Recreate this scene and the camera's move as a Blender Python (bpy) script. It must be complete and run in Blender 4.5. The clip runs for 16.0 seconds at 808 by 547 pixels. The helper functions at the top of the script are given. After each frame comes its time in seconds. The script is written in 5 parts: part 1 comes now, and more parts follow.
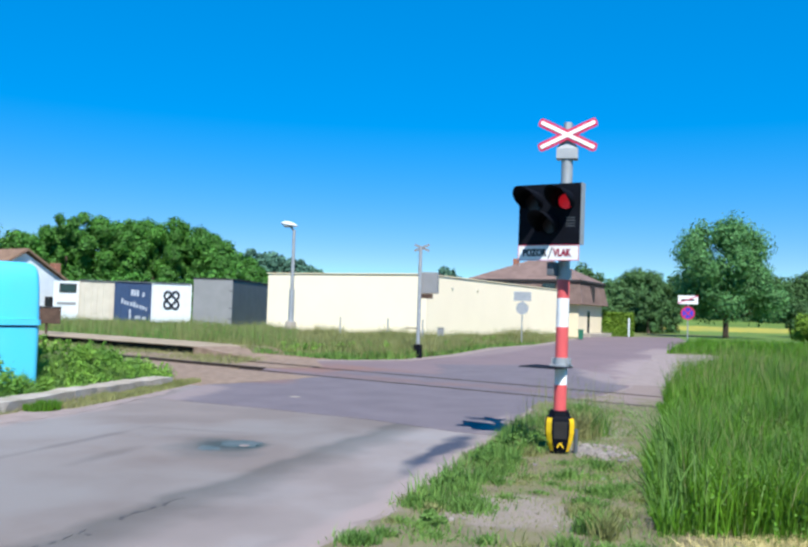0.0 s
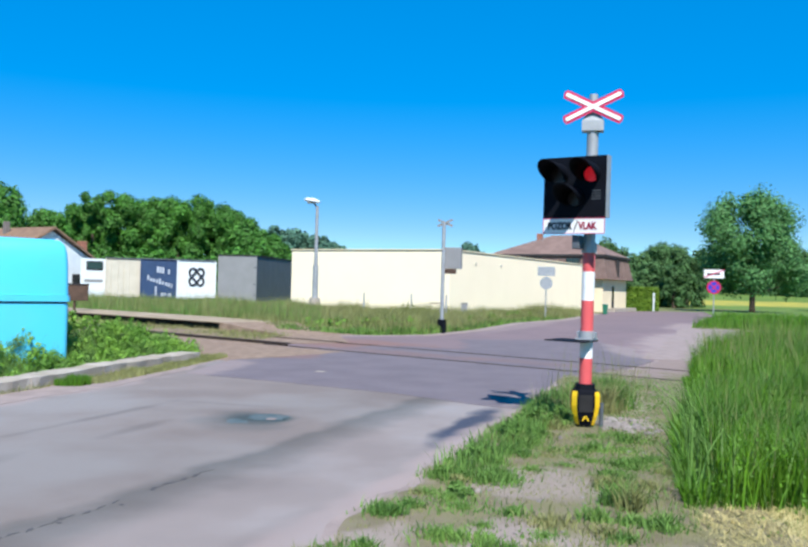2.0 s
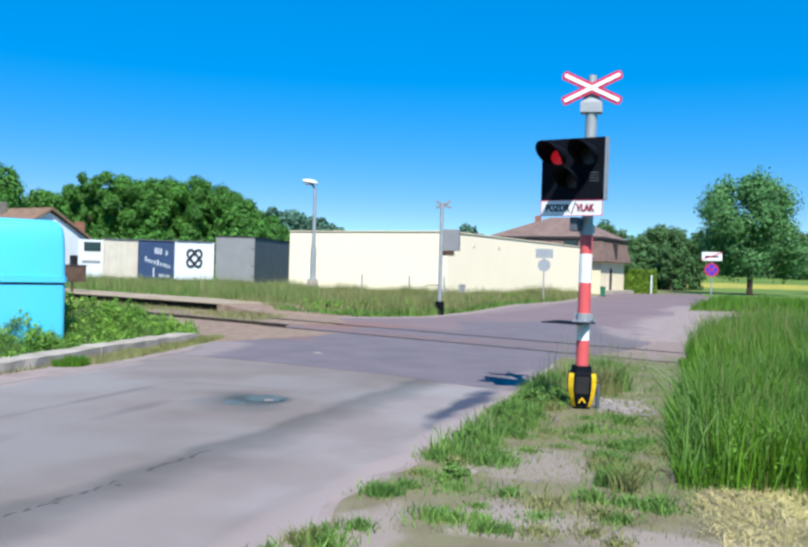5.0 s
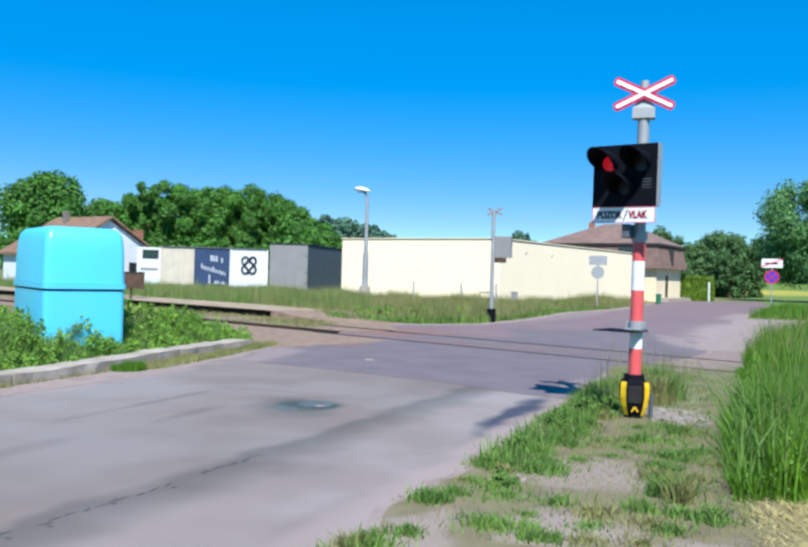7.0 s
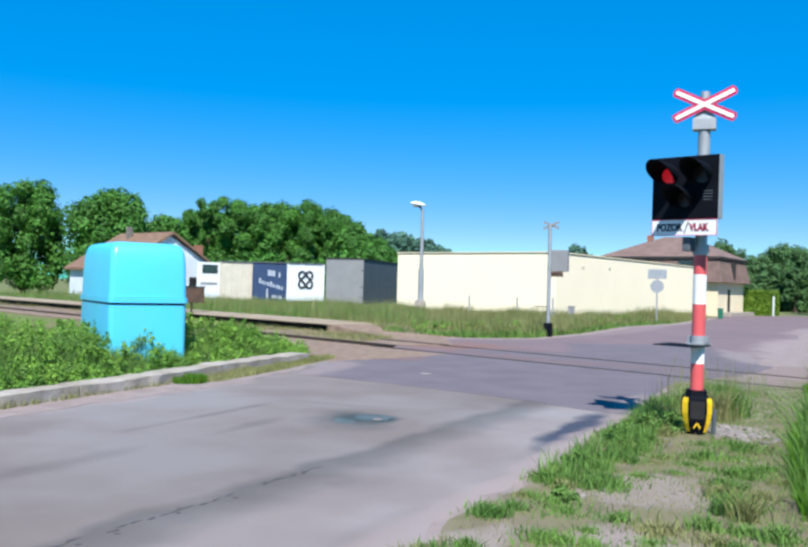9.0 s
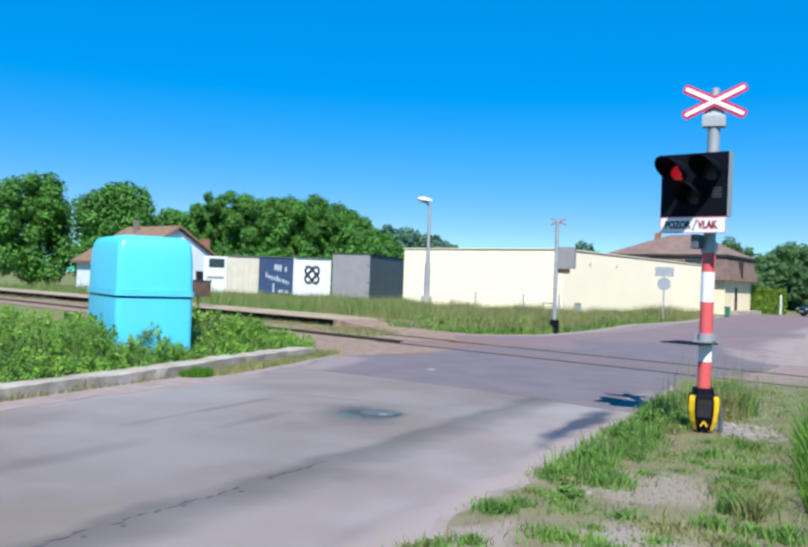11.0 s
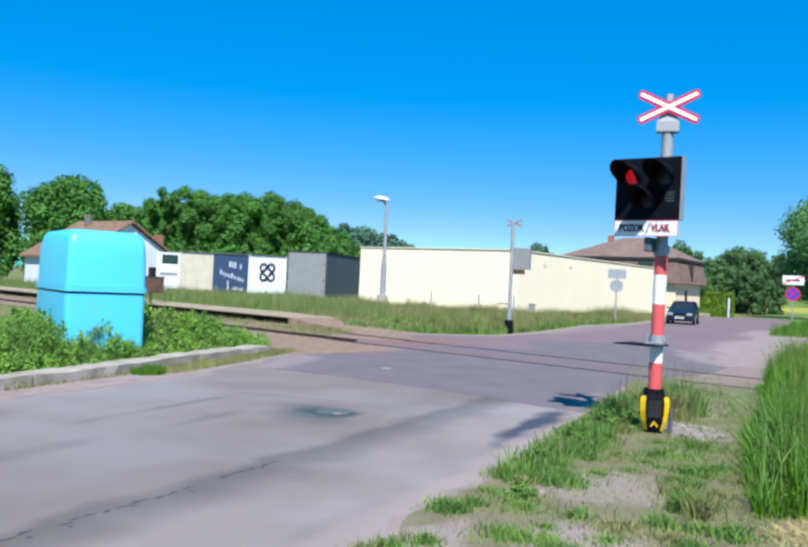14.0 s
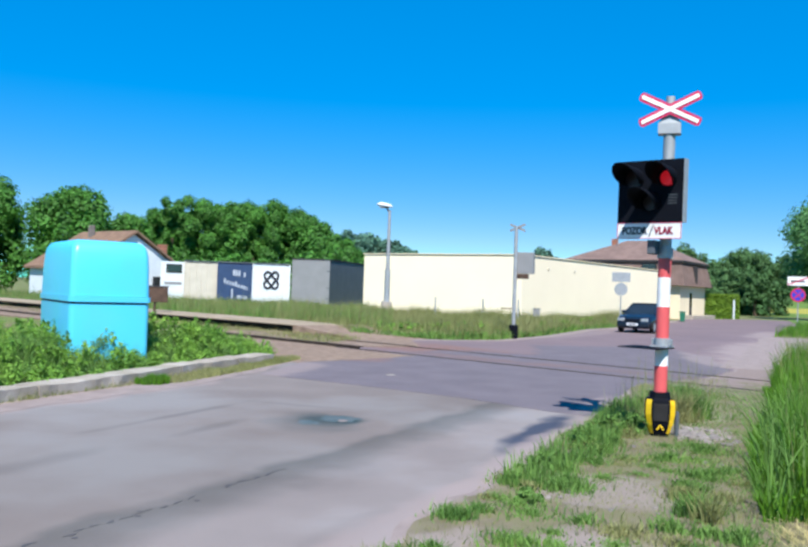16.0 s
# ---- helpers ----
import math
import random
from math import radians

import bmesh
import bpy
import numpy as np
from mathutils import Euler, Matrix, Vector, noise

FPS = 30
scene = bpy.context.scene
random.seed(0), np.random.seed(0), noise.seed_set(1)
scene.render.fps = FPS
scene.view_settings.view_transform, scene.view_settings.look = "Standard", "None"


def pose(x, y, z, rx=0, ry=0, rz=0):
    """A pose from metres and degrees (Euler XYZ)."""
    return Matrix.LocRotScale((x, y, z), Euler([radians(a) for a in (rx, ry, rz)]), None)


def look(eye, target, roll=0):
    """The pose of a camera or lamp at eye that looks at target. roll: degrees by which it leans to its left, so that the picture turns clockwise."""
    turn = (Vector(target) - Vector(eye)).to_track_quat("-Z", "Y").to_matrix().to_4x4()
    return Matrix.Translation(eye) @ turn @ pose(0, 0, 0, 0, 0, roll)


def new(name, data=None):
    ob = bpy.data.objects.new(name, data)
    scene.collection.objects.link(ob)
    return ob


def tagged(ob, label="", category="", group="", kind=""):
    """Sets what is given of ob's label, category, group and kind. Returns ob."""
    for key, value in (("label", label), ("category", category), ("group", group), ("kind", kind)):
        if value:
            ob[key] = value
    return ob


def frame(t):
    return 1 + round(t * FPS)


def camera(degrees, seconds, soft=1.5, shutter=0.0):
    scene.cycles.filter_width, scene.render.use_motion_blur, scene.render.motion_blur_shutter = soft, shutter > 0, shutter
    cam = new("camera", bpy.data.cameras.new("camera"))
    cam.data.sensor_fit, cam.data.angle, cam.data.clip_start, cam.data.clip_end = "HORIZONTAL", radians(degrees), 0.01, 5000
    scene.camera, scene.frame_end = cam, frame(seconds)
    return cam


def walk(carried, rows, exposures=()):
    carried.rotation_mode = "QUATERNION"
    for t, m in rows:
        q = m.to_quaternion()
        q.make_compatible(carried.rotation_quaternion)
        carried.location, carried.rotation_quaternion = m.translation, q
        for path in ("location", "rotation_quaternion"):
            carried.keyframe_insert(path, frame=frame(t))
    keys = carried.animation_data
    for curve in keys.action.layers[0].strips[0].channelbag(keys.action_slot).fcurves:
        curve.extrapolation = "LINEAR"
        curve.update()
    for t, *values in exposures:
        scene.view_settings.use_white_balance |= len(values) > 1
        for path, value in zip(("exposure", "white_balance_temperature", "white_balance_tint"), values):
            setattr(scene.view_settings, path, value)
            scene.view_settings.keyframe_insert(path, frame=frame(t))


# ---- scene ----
cam = camera(51.85, 16.0, soft=2.7)
PATH = [
    (0.0, 0.010, 0.040, 1.620, 0.00, 2.65, -1.75), (0.5, -0.005, 0.000, 1.620, 0.19, 2.34, -1.34),
    (1.0, 0.000, 0.030, 1.610, 0.66, 1.71, -1.25), (1.5, -0.010, 0.030, 1.610, 1.00, 1.47, -1.56),
    (2.0, -0.010, 0.030, 1.600, 1.59, 0.95, -1.47), (2.5, -0.010, 0.020, 1.600, 1.47, 0.84, -1.67),
    (3.0, -0.010, 0.030, 1.600, 1.63, 0.91, -1.59), (3.5, 0.000, 0.020, 1.600, 1.14, 0.67, -1.98),
    (4.0, 0.000, 0.030, 1.600, 1.11, 0.15, -1.80), (6.3, 0.000, 0.045, 1.600, 3.53, -0.42, -1.25),
    (6.5, 0.015, 0.020, 1.600, 4.23, -0.23, -1.35), (7.0, 0.025, 0.000, 1.605, 5.06, 0.08, -1.61),
    (7.5, 0.020, -0.035, 1.595, 6.13, -0.62, -1.95), (8.0, 0.020, -0.030, 1.600, 6.95, -0.51, -1.63),
    (8.5, 0.020, -0.030, 1.600, 8.00, 0.62, -1.61), (9.0, 0.010, -0.035, 1.600, 8.86, 0.96, -1.55),
    (11.5, 0.000, -0.020, 1.595, 9.25, 0.50, -2.05), (12.0, 0.000, -0.020, 1.595, 8.70, 0.40, -2.05),
    (12.5, -0.010, -0.020, 1.600, 8.49, 1.09, -2.24), (13.0, -0.010, -0.010, 1.600, 8.53, 1.19, -2.25),
    (13.5, -0.010, -0.020, 1.595, 7.75, 1.13, -2.56), (14.0, -0.010, -0.010, 1.595, 6.24, 0.71, -2.73),
    (14.5, -0.010, -0.020, 1.600, 6.63, 0.98, -2.05), (15.0, -0.020, -0.030, 1.600, 6.76, 1.13, -2.10),
    (15.5, 0.000, 0.000, 1.600, 6.78, 0.93, -2.25), (16.0, 0.000, 0.010, 1.595, 6.53, 1.12, -1.97)]
walk(cam, [(t, pose(x, y, z, 90 + pitch, roll, yaw)) for t, x, y, z, yaw, pitch, roll in PATH],
     exposures=[(0.0, 0.47, 6250, 9), (16.0, 0.47, 6250, 9)])

# ---- world and sun ----
SUN_TO = Vector((0.17 * 0.64, -0.985 * 0.64, 0.768)).normalized()
world = bpy.data.worlds.new("sky")
scene.world = world
world.use_nodes = True
wn = world.node_tree
sky = wn.nodes.new("ShaderNodeTexSky")
sky.sky_type, sky.sun_disc = "NISHITA", False
sky.sun_elevation, sky.sun_rotation = math.asin(SUN_TO.z), radians(170.2)
sky.air_density, sky.dust_density, sky.ozone_density = 1.0, 0.0, 3.0
# a deeper blue with a flatter fall from horizon to zenith
split, join = wn.nodes.new("ShaderNodeSeparateColor"), wn.nodes.new("ShaderNodeCombineColor")
split.mode = join.mode = "HSV"
wn.links.new(sky.outputs[0], split.inputs[0])
for k, power, scale, shift in ((0, 1.0, 0.3, 0.424), (1, 1.0, 0.85, 0.47), (2, 0.5, 2.44, 0.0)):
    raised = wn.nodes.new("ShaderNodeMath")
    raised.operation, raised.inputs[1].default_value = "POWER", power
    scaled = wn.nodes.new("ShaderNodeMath")
    scaled.operation, scaled.use_clamp = "MULTIPLY_ADD", k < 2
    scaled.inputs[1].default_value, scaled.inputs[2].default_value = scale, shift
    wn.links.new(split.outputs[k], raised.inputs[0])
    wn.links.new(raised.outputs[0], scaled.inputs[0])
    wn.links.new(scaled.outputs[0], join.inputs[k])
back = wn.nodes["Background"]
back.inputs["Strength"].default_value = 0.110
wn.links.new(join.outputs[0], back.inputs["Color"])
sun_data = bpy.data.lights.new("sun", "SUN")
sun_data.energy, sun_data.angle, sun_data.color = 6.1, radians(0.5), (1.0, 0.94, 0.86)
sun = new("sun", sun_data)
sun.matrix_world = look(SUN_TO * 50, (0, 0, 0))


# ---- materials ----
def mat(name, c0, c1=None, scale=8.0, fine=60.0, rough=0.8, metal=0.0, bump=0.15, contrast=0.35, c2=None, scale2=0.6,
        spec=0.4, emit=None, island=0.0, obrand=0.0, trans=0.0):
    """A surface with two scales of variation (patches and grain) and a fine relief."""
    m = bpy.data.materials.new(name)
    m.use_nodes = True
    nt = m.node_tree
    n, l = nt.nodes, nt.links
    b = n["Principled BSDF"]
    b.inputs["Roughness"].default_value = rough
    b.inputs["Metallic"].default_value = metal
    b.inputs["Specular IOR Level"].default_value = spec
    c1 = c1 or tuple(v * (1 - contrast) for v in c0)
    tc = n.new("ShaderNodeTexCoord")
    n1, n2 = n.new("ShaderNodeTexNoise"), n.new("ShaderNodeTexNoise")
    n1.inputs["Scale"].default_value, n1.inputs["Detail"].default_value = scale, 5
    n2.inputs["Scale"].default_value, n2.inputs["Detail"].default_value = fine, 3
    l.new(tc.outputs["Object"], n1.inputs["Vector"])
    l.new(tc.outputs["Object"], n2.inputs["Vector"])
    r1 = n.new("ShaderNodeValToRGB")
    r1.color_ramp.elements[0].position, r1.color_ramp.elements[1].position = 0.35, 0.65
    r1.color_ramp.elements[0].color, r1.color_ramp.elements[1].color = (*c1, 1), (*c0, 1)
    l.new(n1.outputs["Fac"], r1.inputs["Fac"])
    out = r1.outputs["Color"]
    if c2:
        n3 = n.new("ShaderNodeTexNoise")
        n3.inputs["Scale"].default_value, n3.inputs["Detail"].default_value = scale2, 6
        l.new(tc.outputs["Object"], n3.inputs["Vector"])
        r3 = n.new("ShaderNodeValToRGB")
        r3.color_ramp.elements[0].position, r3.color_ramp.elements[1].position = 0.45, 0.62
        l.new(n3.outputs["Fac"], r3.inputs["Fac"])
        mx = n.new("ShaderNodeMix")
        mx.data_type = "RGBA"
        l.new(r3.outputs["Color"], mx.inputs["Factor"])
        l.new(out, mx.inputs["A"])
        mx.inputs["B"].default_value = (*c2, 1)
        out = mx.outputs["Result"]
    mg = n.new("ShaderNodeMix")
    mg.data_type, mg.blend_type = "RGBA", "MULTIPLY"
    mg.inputs["Factor"].default_value = contrast
    l.new(out, mg.inputs["A"])
    l.new(n2.outputs["Fac"], mg.inputs["B"])
    hs = n.new("ShaderNodeHueSaturation")
    hs.inputs["Value"].default_value = 1 + contrast * 0.5
    l.new(mg.outputs["Result"], hs.inputs["Color"])
    if island or obrand:
        src = n.new("ShaderNodeNewGeometry").outputs["Random Per Island"] if island else n.new("ShaderNodeObjectInfo").outputs["Random"]
        mr = n.new("ShaderNodeMapRange")
        k = island or obrand
        mr.inputs["To Min"].default_value, mr.inputs["To Max"].default_value = (1 - k) * (1 + contrast * 0.5), (1 + k) * (1 + contrast * 0.5)
        l.new(src, mr.inputs["Value"])
        l.new(mr.outputs[0], hs.inputs["Value"])
    l.new(hs.outputs[0], b.inputs["Base Color"])
    if trans:
        tl = n.new("ShaderNodeBsdfTranslucent")
        l.new(hs.outputs[0], tl.inputs["Color"])
        ms = n.new("ShaderNodeMixShader")
        ms.inputs[0].default_value = trans
        l.new(b.outputs[0], ms.inputs[1])
        l.new(tl.outputs[0], ms.inputs[2])
        l.new(ms.outputs[0], n["Material Output"].inputs["Surface"])
    if bump:
        bp = n.new("ShaderNodeBump")
        bp.inputs["Strength"].default_value, bp.inputs["Distance"].default_value = bump, 0.02
        l.new(n2.outputs["Fac"], bp.inputs["Height"])
        l.new(bp.outputs[0], b.inputs["Normal"])
    if emit:
        b.inputs["Emission Color"].default_value = (*emit[0], 1)
        b.inputs["Emission Strength"].default_value = emit[1]
    return m


M_ASPHALT = mat("asphalt_old", (0.233, 0.200, 0.190), (0.195, 0.167, 0.159), 0.7, 90, 0.9, bump=0.3, contrast=0.25, c2=(0.25, 0.235, 0.235), scale2=0.35)

def road_wear(m):
    """Old lanes, a dark seam beside the crack, oil stains, and a long bluish streak, laid over the base colour by
    place.
    """
    nt = m.node_tree
    n, l = nt.nodes, nt.links
    base = n["Principled BSDF"].inputs["Base Color"]
    col = base.links[0].from_socket
    tc, sep, nz = n.new("ShaderNodeTexCoord"), n.new("ShaderNodeSeparateXYZ"), n.new("ShaderNodeTexNoise")
    nz.inputs["Scale"].default_value, nz.inputs["Detail"].default_value = 1.6, 6
    l.new(tc.outputs["Object"], sep.inputs[0])
    l.new(tc.outputs["Object"], nz.inputs["Vector"])

    def calc(op, a, b):
        q = n.new("ShaderNodeMath")
        q.operation = op
        for i, v in enumerate((a, b)):
            if isinstance(v, (int, float)):
                q.inputs[i].default_value = v
            else:
                l.new(v, q.inputs[i])
        return q.outputs[0]

    def over(mask, rgb, c):
        x = n.new("ShaderNodeMix")
        x.data_type, x.blend_type = "RGBA", "MULTIPLY"
        l.new(mask, x.inputs["Factor"])
        l.new(c, x.inputs["A"])
        x.inputs["B"].default_value = (*rgb, 1)
        return x.outputs["Result"]

    def soft(v, stops):
        r = n.new("ShaderNodeValToRGB")
        e = r.color_ramp.elements
        e[0].position, e[0].color = stops[0][0], (stops[0][1],) * 3 + (1,)
        e[1].position, e[1].color = stops[-1][0], (stops[-1][1],) * 3 + (1,)
        for p, g in stops[1:-1]:
            k = e.new(p)
            k.color = (g, g, g, 1)
        l.new(v, r.inputs["Fac"])
        return r.outputs["Color"]
    wob = calc("MULTIPLY", calc("SUBTRACT", nz.outputs["Fac"], 0.5), 0.5)
    across = calc("ADD", calc("SUBTRACT", sep.outputs[0], calc("MULTIPLY", sep.outputs[1], 0.362)), wob)
    lane = calc("DIVIDE", calc("ADD", across, 8.0), 6.0)
    col = over(soft(lane, [(0.0, 0.5), (0.25, 0.7), (0.42, 0.75), (0.60, 0.75), (0.70, 0.1), (0.8, 0.0)]), (0.69, 0.67, 0.64), col)
    col = over(soft(lane, [(0.57, 0.0), (0.597, 0.9), (0.65, 0.7), (0.71, 0.0)]), (0.58, 0.63, 0.64), col)

    def blotch(x, y, rx, ry, turn, rgb, c, inner=0.4):
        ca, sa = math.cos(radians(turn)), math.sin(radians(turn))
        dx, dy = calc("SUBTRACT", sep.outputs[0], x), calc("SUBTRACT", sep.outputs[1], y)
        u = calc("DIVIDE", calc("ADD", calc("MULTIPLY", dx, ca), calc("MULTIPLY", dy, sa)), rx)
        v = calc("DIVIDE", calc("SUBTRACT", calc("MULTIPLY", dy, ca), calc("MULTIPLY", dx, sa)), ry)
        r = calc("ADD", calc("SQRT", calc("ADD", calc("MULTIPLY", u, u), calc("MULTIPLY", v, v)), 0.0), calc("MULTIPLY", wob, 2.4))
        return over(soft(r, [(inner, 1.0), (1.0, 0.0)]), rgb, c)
    col = blotch(-2.1, 9.65, 0.66, 0.80, 10, (0.55, 0.66, 0.70), col, 0.2)
    col = blotch(-1.90, 9.80, 0.46, 0.52, 10, (0.34, 0.52, 0.56), col, 0.3)
    col = blotch(-1.78, 9.86, 0.22, 0.36, 20, (0.30, 0.55, 0.62), col, 0.5)
    # long narrow streak multiplied towards navy, left of the signal's foot
    col = blotch(0.50, 9.75, 0.27, 1.7, -16.5, (0.17, 0.23, 0.37), col, 0.55)
    for x, y, rx, ry, turn, k in ((-3.75, 9.6, 0.10, 1.9, -17, 0.72), (-3.1, 8.9, 0.14, 0.9, -15, 0.78), (-2.7, 10.9, 0.9, 0.07, -12, 0.75), (-4.0, 6.4, 0.22, 1.4, -18, 0.82), (-1.2, 7.0, 0.3, 1.0, -20, 0.88), (-0.9, 5.4, 0.2, 0.8, -20, 0.85)):
        col = blotch(x, y, rx, ry, turn, (k, k, k), col, 0.3)
    l.new(col, base)


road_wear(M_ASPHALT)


def spread(m, spots, breakup=1.4, scale=1.3):
    """Dust, rust or stains of another colour lying in soft uneven spots: (x, y, rx, ry, turn, rgb, amount)."""
    nt = m.node_tree
    n, l = nt.nodes, nt.links
    base = n["Principled BSDF"].inputs["Base Color"]
    col = base.links[0].from_socket
    tc, nz = n.new("ShaderNodeTexCoord"), n.new("ShaderNodeTexNoise")
    nz.inputs["Scale"].default_value, nz.inputs["Detail"].default_value = scale, 7
    l.new(tc.outputs["Object"], nz.inputs["Vector"])
    for x, y, rx, ry, turn, rgb, amount in spots:
        mp, ln, ad, mr, mx = [n.new("ShaderNode" + k) for k in ("Mapping", "VectorMath", "Math", "MapRange", "Mix")]
        mp.vector_type = "TEXTURE"
        mp.inputs["Location"].default_value = (x, y, 0)
        mp.inputs["Rotation"].default_value = (0, 0, radians(turn))
        mp.inputs["Scale"].default_value = (rx, ry, 1000)
        l.new(tc.outputs["Object"], mp.inputs["Vector"])
        ln.operation = "LENGTH"
        l.new(mp.outputs[0], ln.inputs[0])
        ad.operation = "MULTIPLY_ADD"
        l.new(nz.outputs["Fac"], ad.inputs[0])
        ad.inputs[1].default_value = breakup
        l.new(ln.outputs["Value"], ad.inputs[2])
        mr.interpolation_type = "SMOOTHSTEP"
        mr.inputs["From Min"].default_value, mr.inputs["From Max"].default_value = 0.45 + breakup / 2, 1.0 + breakup / 2
        mr.inputs["To Min"].default_value, mr.inputs["To Max"].default_value = amount, 0.0
        l.new(ad.outputs[0], mr.inputs["Value"])
        mx.data_type = "RGBA"
        l.new(mr.outputs[0], mx.inputs["Factor"])
        l.new(col, mx.inputs["A"])
        mx.inputs["B"].default_value = (*rgb, 1)
        col = mx.outputs["Result"]
    l.new(col, base)


M_ASPHALT_DARK = mat("asphalt_patch", (0.142, 0.121, 0.136), (0.118, 0.101, 0.114), 1.2, 90, 0.88, bump=0.3, contrast=0.25)
M_ROAD_RED = mat("asphalt_reddish", (0.175, 0.128, 0.134), (0.150, 0.111, 0.118), 0.4, 60, 0.9, bump=0.25, contrast=0.2)
DUST, RUST = (0.275, 0.220, 0.208), (0.185, 0.105, 0.085)
spread(M_ROAD_RED, [(8.2, 28.0, 1.5, 8.5, -19, DUST, 0.85), (12.8, 41.5, 1.2, 6.0, -20, DUST, 0.7), (6.6, 22.2, 1.4, 2.4, -30, DUST, 0.6), (-2.6, 23.2, 4.6, 2.0, -36, RUST, 0.8), (1.2, 20.9, 3.6, 0.9, -36, RUST, 0.45), (4.6, 38.0, 0.8, 11.0, -19, DUST, 0.35)])
spread(M_ASPHALT_DARK, [(-3.6, 18.9, 1.8, 1.0, -36, RUST, 0.6), (-1.0, 20.3, 3.6, 0.7, -36, RUST, 0.4), (2.6, 18.2, 3.0, 0.6, -36, RUST, 0.3), (-0.4, 23.6, 1.0, 2.6, -35, (0.190, 0.130, 0.130), 0.8), (2.2, 27.2, 3.2, 1.1, 12, (0.175, 0.128, 0.134), 0.85), (5.6, 23.5, 0.7, 4.5, -6, DUST, 0.6), (-4.0, 15.3, 0.7, 2.6, -6, DUST, 0.55), (1.5, 12.6, 0.22, 1.4, -17, DUST, 0.5)])
spread(M_ASPHALT, [(-5.2, 11.3, 0.5, 3.2, -16, DUST, 0.6), (0.30, 8.3, 0.28, 3.0, -17, DUST, 0.7), (-0.9, 4.6, 0.35, 3.0, -17, DUST, 0.6)])

M_STAIN = mat("oil_stain", (0.050, 0.078, 0.084), (0.090, 0.112, 0.118), 5, 60, 0.75, bump=0.2, contrast=0.3)
M_CRACK = mat("sealed_crack", (0.075, 0.072, 0.078), None, 9, 80, 0.85)
M_GROUND = mat("meadow_soil", (0.144, 0.180, 0.045), (0.099, 0.135, 0.027), 1.2, 40, 0.95, bump=0.4, contrast=0.4, c2=(0.17, 0.15, 0.07), scale2=0.25)
M_DIRT = mat("bare_dirt", (0.185, 0.155, 0.105), (0.125, 0.110, 0.062), 2.2, 70, 0.95, bump=0.5, contrast=0.35, c2=(0.160, 0.150, 0.075), scale2=2.6)
PALE_EARTH = (0.262, 0.215, 0.195)
spread(M_DIRT, [(0.95, 6.95, 0.85, 0.75, 8, PALE_EARTH, 0.75), (0.55, 5.35, 0.55, 0.5, 0, PALE_EARTH, 0.85), (1.35, 5.0, 0.6, 0.45, 0, PALE_EARTH, 0.8), (-0.35, 5.0, 0.35, 0.9, -17, PALE_EARTH, 0.8), (2.45, 10.3, 0.45, 0.75, 0, PALE_EARTH, 0.8), (2.9, 11.8, 0.4, 1.2, -20, PALE_EARTH, 0.6), (0.1, 7.6, 0.16, 2.2, -17, PALE_EARTH, 0.6), (5.0, 18.6, 1.7, 4.6, -28, (0.215, 0.165, 0.150), 0.95)], 1.8, 2.4)
M_GRAVEL = mat("pale_gravel", (0.285, 0.230, 0.215), (0.225, 0.180, 0.168), 3, 60, 0.95, bump=0.5, contrast=0.3)
M_BALLAST = mat("rusty_ballast", (0.26, 0.19, 0.14), (0.18, 0.125, 0.09), 4, 25, 0.95, bump=0.7, contrast=0.4)
M_CONCRETE = mat("weathered_concrete", (0.43, 0.385, 0.34), (0.28, 0.245, 0.20), 2.5, 45, 0.9, bump=0.6, contrast=0.35, c2=(0.31, 0.27, 0.215), scale2=1.7)
M_PLATFORM = mat("platform_grit", (0.34, 0.275, 0.20), (0.25, 0.20, 0.13), 1.5, 40, 0.95, bump=0.4, contrast=0.3)
M_RAIL = mat("rail_steel", (0.10, 0.075, 0.06), (0.07, 0.05, 0.04), 6, 50, 0.6, metal=0.5, contrast=0.3)
M_CREAM = mat("cream_render", (0.845, 0.742, 0.560), (0.820, 0.718, 0.540), 0.5, 70, 0.9, bump=0.1, contrast=0.08)
M_CREAM2 = mat("house_render", (0.730, 0.628, 0.445), (0.690, 0.590, 0.415), 0.7, 70, 0.9, bump=0.1, contrast=0.1)
M_WHITE = mat("white_paint", (0.60, 0.655, 0.70), (0.55, 0.60, 0.64), 2, 60, 0.5, bump=0.05, contrast=0.08)
M_BEIGE = mat("beige_sheet", (0.52, 0.485, 0.41), (0.46, 0.43, 0.36), 1.5, 60, 0.6, bump=0.1, contrast=0.12)
M_NAVY = mat("navy_sheet", (0.025, 0.055, 0.13), (0.02, 0.045, 0.11), 1.5, 60, 0.55, bump=0.1, contrast=0.15)
M_GREY = mat("grey_sheet", (0.225, 0.230, 0.238), (0.200, 0.205, 0.212), 1.5, 60, 0.6, bump=0.1, contrast=0.12)
M_DARKGREY = mat("dark_grey_sheet", (0.085, 0.10, 0.12), (0.07, 0.085, 0.10), 1.5, 60, 0.6, bump=0.1, contrast=0.12)
M_BLACK = mat("black_paint", (0.0035, 0.005, 0.010), None, 6, 60, 0.72, bump=0.05, contrast=0.3, spec=0.1)
M_LETTER = mat("dark_lettering", (0.03, 0.035, 0.05), None, 6, 60, 0.6, bump=0.0)
M_LETTER_RED = mat("red_lettering", (0.30, 0.025, 0.06), None, 6, 60, 0.6, bump=0.0)
M_LETTER_PALE = mat("pale_lettering", (0.45, 0.50, 0.58), None, 6, 60, 0.6, bump=0.0)
